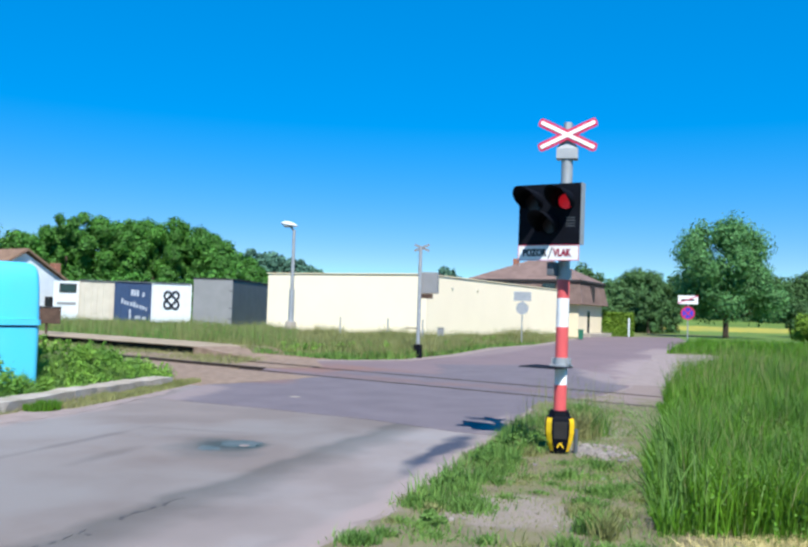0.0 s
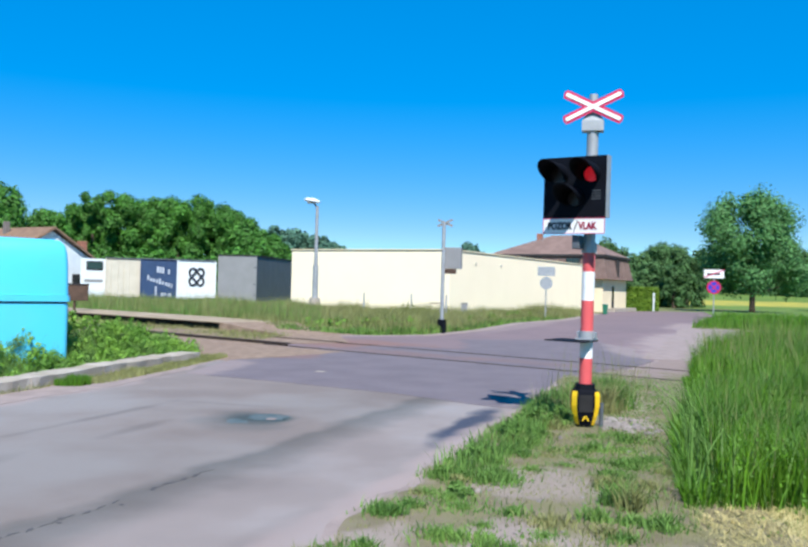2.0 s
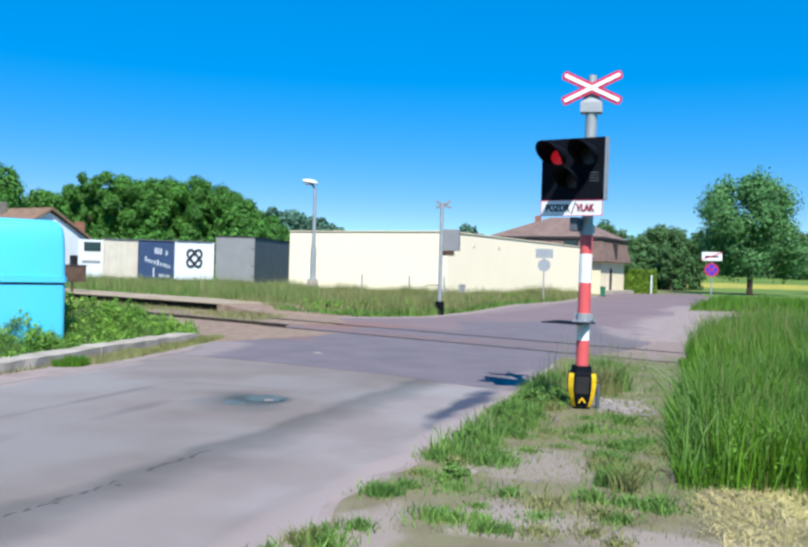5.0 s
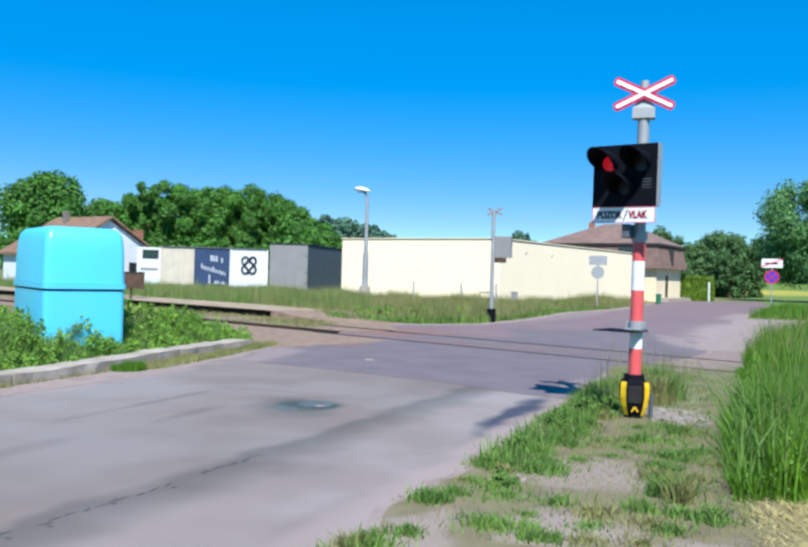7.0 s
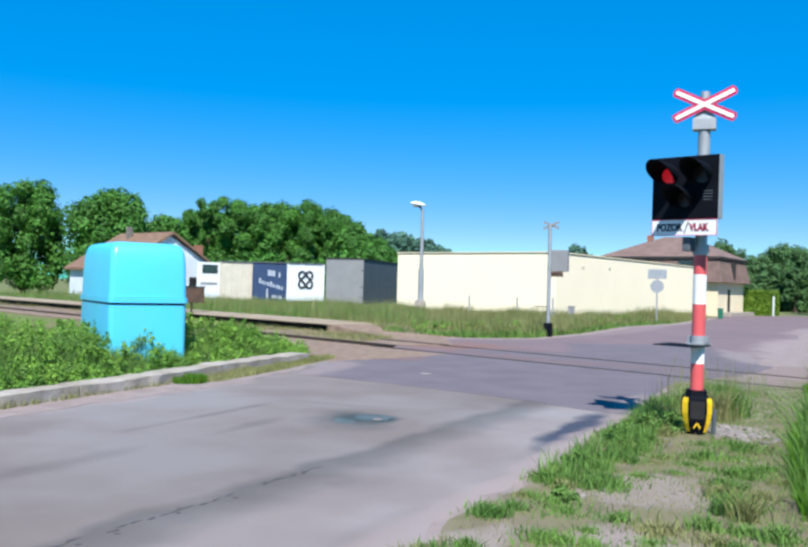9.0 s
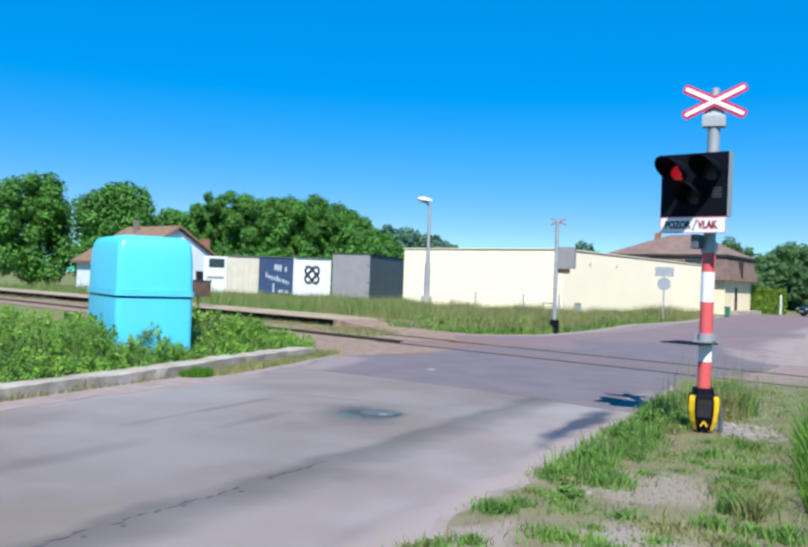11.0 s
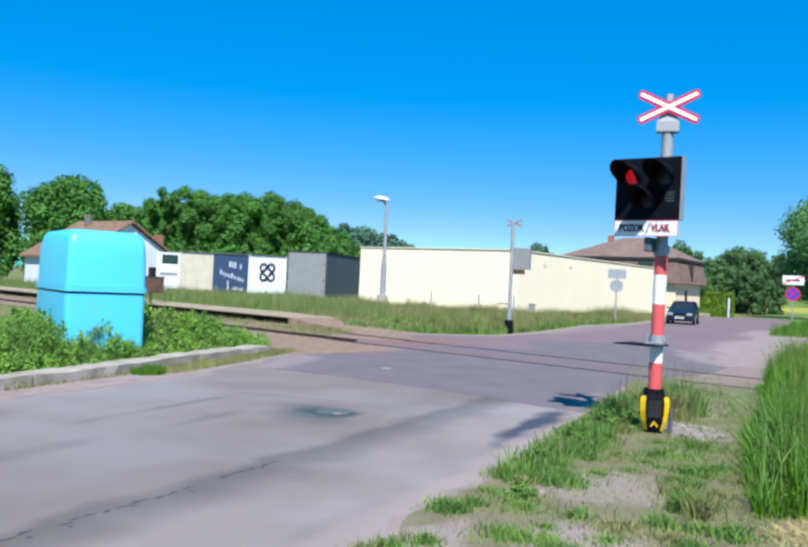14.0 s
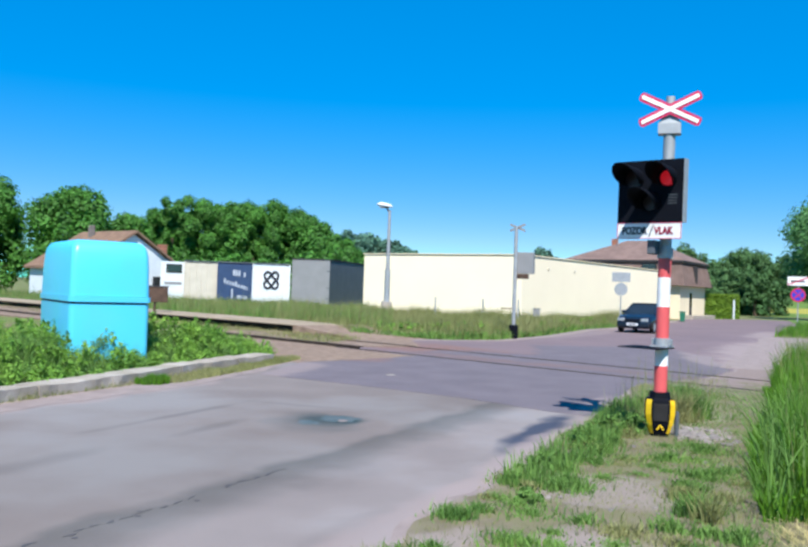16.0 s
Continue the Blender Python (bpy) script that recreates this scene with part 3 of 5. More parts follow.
def build_kerb():
    kerb = thing("concrete_kerb", pose(0, 0, 0), "low weathered concrete edge wall beside the road", "kerb", kind="structure")
    top = [(-9.5, -2), (-6.35, 8.6), (-5.95, 10.3), (-5.6, 11.7), (-5.3, 13.6), (-4.95, 15.6), (-4.6, 16.9)]
    for (x0, y0), (x1, y1) in zip(top, top[1:]):
        d = Vector((x1 - x0, y1 - y0)).normalized() * 0.012
        n = Vector((-d.y, d.x)).normalized()
        q = [(x0 + d.x, y0 + d.y), (x1 - d.x, y1 - d.y), (x1 - d.x + n.x * 0.45, y1 - d.y + n.y * 0.45), (x0 + d.x + n.x * 0.45, y0 + d.y + n.y * 0.45)]
        bm = prism(q, -0.05, 0.165)
        bmesh.ops.subdivide_edges(bm, edges=[e for e in bm.edges if e.calc_length() > 0.6], cuts=7, use_grid_fill=True)
        for v in bm.verts:
            k = noise.noise_vector(v.co * 2.3) * 0.022 + noise.noise_vector(v.co * 9) * 0.016
            v.co += Vector((k.x, k.y, k.z if v.co.z > 0.1 else 0))
        part("kerb_block", bm, M_CONCRETE, kerb)


# ---- level crossing signal ----
def build_signal():
    sg = thing("crossing_signal", pose(1.880, 9.92, 0, 0, 0.5, -33), "red and white level crossing signal with black lamp board", "signal")
    for nm, z0, z1, mt in (("band", 0.40, 0.82, M_POLERED), ("band", 0.82, 1.06, M_POLEWHITE), ("band", 1.06, 1.50, M_POLERED), ("band", 1.50, 1.84, M_POLEWHITE), ("band", 1.84, 2.08, M_POLERED)):
        part(nm, tubed((0, 0, z0), (0, 0, z1), 0.074, seg=24), mt, sg, "red painted pole band" if mt is M_POLERED else "white painted pole band", smooth=False)
    part("upper_pole", tubed((0, 0, 2.08), (0, 0, 3.62), 0.068, seg=24), M_GALV, sg, "grey galvanised upper pole")
    bm = tubed((0, 0, 2.06), (0, 0, 2.18), 0.09, seg=20)
    part("pole_joint", bm, M_GALV, sg)
    part("bracket", boxed(-0.13, -0.04, -0.22, -0.06, 2.10, 2.26, 0.01), M_DARKGREY, sg, "dark grey lamp bracket")
    # cap and crossbuck
    bm = bmesh.new()
    lo = [bm.verts.new((x, y, 3.50)) for x, y in ((-0.125, -0.085), (0.125, -0.085), (0.125, 0.085), (-0.125, 0.085))]
    mid = [bm.verts.new((v.co.x, v.co.y, 3.62)) for v in lo]
    hi = [bm.verts.new((v.co.x * 0.35, v.co.y * 0.8, 3.74)) for v in lo]
    bm.faces.new(lo[::-1])
    bm.faces.new(hi)
    for p, q in ((lo, mid), (mid, hi)):
        for i in range(4):
            bm.faces.new((p[i], p[(i + 1) % 4], q[(i + 1) % 4], q[i]))
    tube(bm, (0, 0, 3.72), (0, 0, 3.94), 0.055, 0.05, 14)
    bm.transform(pose(0, 0, 0, 0, 0, 20))
    part("cross_holder", bm, M_GALV, sg, "pale grey holder of the cross")
    cross = part("crossbuck", tubed((0, -0.02, 3.80), (0, -0.10, 3.80), 0.04, seg=12), M_GALV, sg)
    for s, y in ((1, -0.105), (-1, -0.108)):
        for nm, hl, hw, dy, mt in (("arm", 0.375, 0.054, 0.0, M_SIGNRED), ("arm_stripe", 0.350, 0.022, -0.008, M_POLEWHITE)):
            o = []
            for sx in (1, -1):
                for k in range(9):
                    a = radians(-90 + 22.5 * k)
                    o.append((sx * (hl - hw * 0.55 + hw * 0.55 * math.cos(a)), sx * hw * math.sin(a)))
            bm = prism(o, -0.003, 0.003)
            bm.transform(pose(0, 0, 0, 0, 0, 20) @ pose(0, y + dy, 3.775, 0, s * 26, 0) @ pose(0, 0, 0, 90, 0, 0))
            part(nm, bm, mt, cross, "white stripe on the red arm" if nm == "arm_stripe" else "red crossbuck arm")
    # lamp board with three round openings
    cx, cz, hw, hh = -0.10, 2.815, 0.385, 0.357
    y0 = -0.26
    board = part("lamp_board", boxed(cx - hw, cx + hw, y0 + 0.03, y0 + 0.11, cz - hh, cz + hh, 0.008), M_BLACK, sg, "square black lamp housing")
    holes = [(cx - 0.195, cz + 0.15), (cx + 0.195, cz + 0.15), (cx, cz - 0.13)]
    bm = bmesh.new()
    ring = [bm.verts.new((cx + x * hw, y0, cz + z * hh)) for x, z in ((-1, -1), (1, -1), (1, 1), (-1, 1))]
    edges = [bm.edges.new((ring[i], ring[(i + 1) % 4])) for i in range(4)]
    for hx, hz in holes:
        c = [bm.verts.new((hx + 0.105 * math.cos(a), y0, hz + 0.105 * math.sin(a))) for a in [2 * math.pi * i / 28 for i in range(28)]]
        edges += [bm.edges.new((c[i], c[(i + 1) % 28])) for i in range(28)]
    bmesh.ops.triangle_fill(bm, use_beauty=True, use_dissolve=False, edges=edges)
    part("face_plate", bm, M_BLACK, board, "black face plate with three round openings")
    part("side_plate", boxed(cx + hw + 0.003, cx + hw + 0.012, y0 + 0.0, y0 + 0.11, cz - hh, cz + hh), M_GALV, board, "pale grey side plate")
    shutters = []
    for i, (hx, hz) in enumerate(holes):
        lamp = part("lamp", tubed((hx, y0 + 0.028, hz), (hx, y0 + 0.016, hz), 0.088, 0.086, 28), M_LAMP_RED if i < 2 else M_LENS, board, "red signal lamp" if i < 2 else "unlit lower signal lamp")
        # hood: an open half shell, longer at the top
        bm = bmesh.new()
        rows = []
        for k in range(25):
            a = radians(-35 + 250 * k / 24)
            ln = 0.14 + 0.24 * max(0.0, math.sin(a) + 0.35) ** 0.7
            rows.append([bm.verts.new((hx + r * math.cos(a), y, hz + r * math.sin(a))) for r, y in ((0.125, y0), (0.135, y0 - ln), (0.129, y0 - ln), (0.119, y0))])
        for p, q in zip(rows, rows[1:]):
            for j in range(3):
                bm.faces.new((p[j], q[j], q[j + 1], p[j + 1]))
        part("hood", bm, M_BLACK, board, "black lamp hood", smooth=True)
        if i < 2:
            # added disc, no part of the signal: covers the glowing lens as if unlit
            sh = part("shutter", tubed((0, -0.002, 0), (0, 0.002, 0), 0.107, seg=28), M_LENS, board, "added dark disc that makes a lamp look unlit")
            sh.location = (hx, y0 + 0.005 + 0.006 * i, hz)
            shutters.append((sh, hx, y0 + 0.005 + 0.006 * i, hz, cx))
    bm = bmesh.new()
    for k in range(4):
        box(bm, cx + 0.215, cx + 0.325, y0 - 0.004, y0 - 0.001, cz - 0.05 - 0.032 * k, cz - 0.042 - 0.032 * k)
    part("maker_plate", bm, M_DARKGREY, board, "small grey lines of a plate")
    sign = part("warning_sign", boxed(cx - 0.375, cx + 0.385, y0 - 0.012, y0 + 0.004, cz - hh - 0.185, cz - hh - 0.005), M_POLEWHITE, sg, "white warning sign under the lamps")
    bm = bmesh.new()
    for xa, xb, za, zb in ((-0.375, 0.385, -0.187, -0.180), (-0.375, 0.385, -0.010, -0.003), (-0.377, -0.370, -0.187, -0.003), (0.380, 0.387, -0.187, -0.003)):
        box(bm, cx + xa, cx + xb, y0 - 0.016, y0 - 0.0125, cz - hh + za, cz - hh + zb)
    part("sign_border", bm, M_SIGNRED, sign, "thin red border")
    text_part("letters", "POZOR", 0.112, M_LETTER, sign, pose(cx - 0.165, y0 - 0.015, cz - hh - 0.098, 90, 0, 0) @ Matrix.Diagonal((0.78, 1, 1, 1)), "dark letters")
    text_part("letters", "VLAK", 0.112, M_LETTER_RED, sign, pose(cx + 0.180, y0 - 0.015, cz - hh - 0.098, 90, 0, 0) @ Matrix.Diagonal((0.78, 1, 1, 1)), "red letters")
    part("slash", boxed(-0.006, 0.006, y0 - 0.016, y0 - 0.0125, -0.07, 0.07, m=pose(cx + 0.035, 0, cz - hh - 0.098, 0, 20, 0)), M_LETTER, sign)
    # collar with a thin board
    bm = tubed((0, 0, 1.06), (0, 0, 1.14), 0.086, seg=20)
    box(bm, -0.105, 0.105, -0.105, 0.105, 1.035, 1.055, 0.004)
    for x in (-0.095, 0.095):
        box(bm, x - 0.02, x + 0.02, -0.03, 0.03, 1.06, 1.13, 0.004)
    part("collar", bm, M_GALV, sg, "weathered grey collar plate")
    part("arm_plate", boxed(-0.36, 0.12, -0.40, 0.08, 1.022, 1.033, 0.003), M_BLACK, sg, "thin dark plate sticking out from the pole")
    # foot housing
    foot = part("foot_housing", bmesh.new(), M_BLACK, sg, "black cable foot housing")
    bm = bmesh.new()
    secs = [(-0.03, 0.07, 0.08), (0.04, 0.115, 0.12), (0.14, 0.150, 0.15), (0.26, 0.172, 0.165), (0.38, 0.172, 0.165), (0.43, 0.160, 0.155), (0.46, 0.125, 0.12), (0.52, 0.115, 0.11)]
    loops = []
    for z, w, d in secs:
        loops.append([bm.verts.new((x * w, y * d, z)) for x, y in ((-1, -0.6), (-0.6, -1), (0.6, -1), (1, -0.6), (1, 0.8), (0.6, 1), (-0.6, 1), (-1, 0.8))])
    for p, q in zip(loops, loops[1:]):
        for i in range(8):
            bm.faces.new((p[i], p[(i + 1) % 8], q[(i + 1) % 8], q[i]))
    bm.faces.new(loops[0][::-1])
    bm.faces.new(loops[-1])
    bm.to_mesh(foot.data)
    bm.free()
    foot.matrix_basis = pose(0, 0, 0, 0, 0, 28) @ Matrix.Diagonal((0.92, 0.92, 1, 1))
    for s in (-1, 1):
        bm = bmesh.new()
        prev = None
        for z, w, d in secs[1:6]:
            a = [bm.verts.new((s * w * f, -d * g - 0.006, z + 0.012)) for f, g in ((0.66, 1.0), (1.02, 0.66))]
            if prev:
                bm.faces.new((prev[0], prev[1], a[1], a[0]))
            prev = a
        part("stripe", bm, M_YELLOW, foot, "yellow warning stripe")
    bm = bmesh.new()
    for s in (-1, 1):
        box(bm, -0.008, 0.008, -0.172, -0.166, -0.035, 0.035, m=pose(s * 0.02, 0.0, 0.13, 0, s * -35, 0))
    part("arrow_mark", bm, M_YELLOW, foot, "small orange arrow mark")
    part("conduit", tubed((0.17, 0.10, 0.0), (0.17, 0.10, 0.30), 0.025, seg=12), M_DARKGREY, sg)
    part("panel", boxed(-0.085, 0.085, -0.168, -0.160, 0.20, 0.40, 0.006), M_RUBBER, foot, "dark grey cover panel")
    return shutters


def build_far_signal():
    """The signal for the other side, seen from behind."""
    sg = thing("crossing_signal", pose(0.535, 29.4, 0.0, 0, 0, 160), "grey crossing signal beyond the rails, seen from behind", "signal")
    part("pole", tubed((0, 0, 0), (0, 0, 3.95), 0.068, 0.062, 20), M_GALV, sg, "pale grey pole")
    cross = part("crossbuck", tubed((0, -0.02, 3.92), (0, -0.12, 3.92), 0.04, seg=12), M_GALV, sg)
    for s, y in ((1, -0.12), (-1, -0.135)):
        part("arm", boxed(-0.30, 0.30, -0.005, 0.005, -0.04, 0.04, m=pose(0, y, 3.92, 0, s * 22, 0)), M_GREY, cross, "grey back of a crossbuck arm")
    part("lamp_board", boxed(-0.62, 0.02, -0.28, -0.08, 2.30, 3.05, 0.01), M_GREY, sg, "grey back of the lamp housing")
    part("bracket", boxed(-0.45, 0.05, -0.16, -0.06, 2.12, 2.29, 0.01), M_RUST, sg)
    part("arm_plate", boxed(0.05, 0.45, -0.08, 0.08, 1.05, 1.08), M_RUST, sg, "thin dark plate on the pole")
    bm = boxed(-0.13, 0.13, -0.13, 0.13, 0.0, 0.50, 0.03)
    part("foot_housing", bm, M_BLACK, sg, "black foot housing")


# ---- buildings ----
def build_warehouse():
    wh = thing("warehouse", Matrix.Translation((1.2, 45.0, 0)) @ Matrix(((0.48, -0.877, 0, 0), (0.877, 0.48, 0, 0), (0, 0, 1, 0), (0, 0, 0, 1))), "long low cream rendered flat-roofed warehouse", "warehouse")
    part("wall", boxed(0, 23.0, 0, 10.76, -0.05, 3.68), M_CREAM, wh, "smooth cream rendered wall")
    bm = boxed(-0.06, 23.06, -0.06, 10.82, 3.683, 3.74)
    part("roof", bm, M_CREAM2, wh, "thin pale roof edge")
    for x in (3.2, 6.8):
        part("vent", tubed((x, 0.0, 3.05), (x, -0.05, 3.05), 0.09, seg=14), M_BEIGE, wh, "small round wall vent")


def build_mansard_house():
    h = thing("mansard_house", Matrix.Translation((14.7, 68.6, 0)) @ Matrix(((0.457, -0.889, 0, 0), (0.889, 0.457, 0, 0), (0, 0, 1, 0), (0, 0, 0, 1))), "cream house with brown shingled mansard storey and hip roof", "house")
    lx, ly = 8.4, 10.2
    part("wall", boxed(0.45, lx - 0.1, 0.45, ly, -0.05, 2.75), M_CREAM2, h, "cream rendered ground floor wall")
    bm = bmesh.new()
    lo = [(-0.05, -0.05), (lx + 0.35, -0.05), (lx + 0.35, ly), (-0.05, ly)]
    hi = [(0.35, 0.35), (lx - 0.05, 0.35), (lx - 0.05, ly), (0.35, ly)]
    a = [bm.verts.new((x, y, 2.70)) for x, y in lo]
    b = [bm.verts.new((x, y, 4.55)) for x, y in hi]
    for i in range(4):
        bm.faces.new((a[i], a[(i + 1) % 4], b[(i + 1) % 4], b[i]))
    bm.faces.new(a[::-1])
    bm.faces.new(b)
    part("mansard", bm, M_ROOF, h, "steep brown shingled mansard band")
    for k in range(1, 16):
        x = k * 0.52
        part("seam", tubed((x, -0.055, 2.71), (0.35 + (x + 0.05) * 0.957, 0.345, 4.54), 0.022, seg=6), M_ROOF, h)
    for k in range(1, 19):
        y = k * 0.52
        part("seam", tubed((-0.055, y, 2.71), (0.345, 0.35 + y * 0.965, 4.54), 0.022, seg=6), M_ROOF, h)
    bm = bmesh.new()
    e = [bm.verts.new((x, y, 4.74)) for x, y in ((0.2, 0.2), (lx + 0.1, 0.2), (lx + 0.1, ly + 0.3), (0.2, ly + 0.3))]
    p, q = bm.verts.new((lx / 2, 3.9, 6.6)), bm.verts.new((lx / 2, ly - 4.0, 6.6))
    for f in ((e[0], e[1], p), (e[1], e[2], q, p), (e[2], e[3], q), (e[3], e[0], p, q), (e[3], e[2], e[1], e[0])):
        bm.faces.new(f)
    part("roof", bm, M_ROOF, h, "brown hip roof")
    part("eave", boxed(0.17, lx + 0.13, 0.17, ly + 0.3, 4.552, 4.735), M_TRIM, h, "dark eave board")
    part("chimney", boxed(3.7, 4.15, 7.0, 7.45, 5.2, 6.75), M_BRICK, h, "small brick chimney")
    part("aerial", tubed((3.0, 6.6, 5.0), (3.0, 6.6, 7.1), 0.03, seg=8), M_GALV, h)
    for x0, x1, y in ((3.4, 3.9, -0.04),):
        wd = part("window", boxed(x0, x1, -0.02, 0.25, 2.95, 4.4), M_TRIM, h, "narrow dark mansard window slot")
    for y0, y1 in ((2.3, 3.5), (7.0, 8.4)):
        w = part("window", boxed(-0.02, 0.24, y0, y1, 3.75, 4.42), M_TRIM, h, "dark window under the eave")
        part("pane", boxed(-0.035, -0.022, y0 + 0.08, y1 - 0.08, 3.82, 4.38), M_GLASS, w)
    d = part("door", boxed(3.3, 3.95, 0.41, 0.449, 0.3, 2.15), M_TRIM, h, "narrow dark entrance")
    part("pane", boxed(3.4, 3.85, 0.395, 0.408, 1.0, 2.05), M_GLASS, d)
    part("step", boxed(0.5, 7.8, -0.6, 0.4, -0.02, 0.28), M_CONCRETE, h, "low concrete plinth")


def face_frame(az, d, width):
    """The plan frame of a flat front, d metres away, that faces the crossing."""
    c = (math.sin(radians(az)) * d, math.cos(radians(az)) * d)
    return pose(c[0], c[1], 0, 0, 0, -az)


def build_containers():
    z0 = 0.38
    for az, d, w, mt, lab, top in ((-15.62, 57.5, 2.46, M_WHITE, "white shipping container end with a dark knot emblem", 3.02), (-17.98, 58.0, 2.40, M_NAVY, "dark blue shipping container end with faded lettering", 3.03),
                                   (-20.24, 58.5, 2.25, M_BEIGE, "beige shipping container end with double doors", 3.02)):
        c = thing("container", face_frame(az, d, w), lab, "container", "row of containers")
        h = w / 2
        part("body", boxed(-h + 0.02, h - 0.02, 0.08, 8.0, z0, top), mt, c)
        for s in (-1, 1):
            part("door", boxed(min(s * 0.015, s * (h - 0.1)), max(s * 0.015, s * (h - 0.1)), 0.03, 0.076, z0 + 0.12, top - 0.1, 0.006), mt, c, "container door leaf")
            part("post", boxed(s * h - 0.05, s * h + 0.05, 0.0, 0.12, z0, top), mt, c)
            for x in (0.35, 0.8):
                part("lock_bar", tubed((s * x, 0.012, z0 + 0.15), (s * x, 0.012, top - 0.12), 0.014, seg=8), mt, c)
        part("header", boxed(-h - 0.05, h + 0.05, -0.01, 0.14, top, top + 0.07), M_DARKGREY, c)
        for s in (-1, 1):
            part("foot_block", boxed(s * (h - 0.2) - 0.18, s * (h - 0.2) + 0.18, 0.05, 0.6, -0.02, z0 - 0.002), M_BRICK, c, "orange brick block under the corner")
        if mt is M_WHITE:
            for turn in (45, -45):
                bm = bmesh.new()
                pts = []
                for k in range(20):
                    a = 2 * math.pi * k / 20
                    pts.append((math.copysign(0.40, math.cos(a)) + 0.26 * math.cos(a), 0.26 * math.sin(a)))
                c2, s2 = math.cos(radians(turn)), math.sin(radians(turn))
                pts = [((x * c2 - z * s2) * 0.86, 1.95 + (x * s2 + z * c2) * 1.04) for x, z in pts]
                for (xa, za), (xb, zb) in zip(pts, pts[1:] + pts[:1]):
                    tube(bm, (xa, -0.005, za), (xb, -0.005, zb), 0.075, seg=6)
                part("emblem_loop", bm, M_LETTER, c, "dark oval loop of the knot emblem")
        if mt is M_NAVY:
            for x0, x1, zz, hh in ((-0.20, -0.06, 2.16, 0.40), (-0.02, 0.12, 2.14, 0.40), (0.16, 0.28, 2.12, 0.40), (0.52, 0.64, 2.06, 0.34)):
                part("lettering_bar", boxed(x0, x1, 0.012, 0.024, zz, zz + hh), M_LETTER_PALE, c, "pale faded lettering bar")
            for k in range(9):
                part("lettering_bar", boxed(-0.80 + k * 0.19, -0.68 + k * 0.19, 0.012, 0.024, 1.62 - k * 0.055, 1.62 - k * 0.055 + (0.36 if k in (0, 4) else 0.25)), M_LETTER_PALE, c, "pale faded lettering bar")
            for x0, x1, zz, hh in ((-0.28, -0.18, 0.62, 0.62), (0.10, 0.45, 0.62, 0.20), (0.55, 0.80, 0.58, 0.20)):
                part("lettering_bar", boxed(x0, x1, 0.012, 0.024, zz, zz + hh), M_LETTER_PALE, c, "pale faded lettering bar")
    # grey box bodies beside the warehouse
    c = thing("box_trailer", pose(math.sin(radians(-11.68)) * 55, math.cos(radians(-11.68)) * 55, 0, 0, 0, -6.5), "grey box trailer body with dark grey side", "trailer")
    part("rear_door", boxed(-2.62, 0, 0, 0.1, 0.35, 3.36), M_GREY, c, "light grey rear doors")
    part("body", boxed(-2.6, -0.06, 0.103, 9.0, 0.35, 3.34), M_GREY, c)
    part("side_wall", boxed(-0.055, 0.0, 0.103, 9.0, 0.35, 3.33), M_DARKGREY, c, "dark grey side wall")
    part("roof_rim", boxed(-2.66, 0.05, -0.03, 9.0, 3.365, 3.44), M_TRIM, c)
    for z in (0.8, 1.5, 2.6):
        part("hinge", boxed(-0.2, 0.01, -0.02, -0.002, z, z + 0.06), M_DARKGREY, c)
    for s in (-2.4, -0.5):
        part("foot_block", boxed(s, s + 0.4, 0.1, 0.7, -0.02, 0.347), M_CONCRETE, c)
    # site cabin at the end of the row
    c = thing("site_cabin", face_frame(-22.05, 59, 1.7), "pale site cabin with a small dark window", "cabin")
    part("body", boxed(-0.85, 0.83, 0.0, 6.0, 0.30, 2.98), M_WHITE, c)
    part("foot_block", boxed(-0.8, 0.8, 0.1, 5.0, -0.02, 0.297), M_CONCRETE, c)
    w = part("window", boxed(-0.50, 0.55, -0.03, -0.002, 2.22, 2.82), M_TRIM, c)
    part("pane", boxed(-0.42, 0.47, -0.042, -0.032, 2.3, 2.75), M_GLASS, w)
    part("vent_band", boxed(-0.6, 0.55, -0.02, -0.002, 1.42, 1.60), M_GREY, c, "grey band below the window")


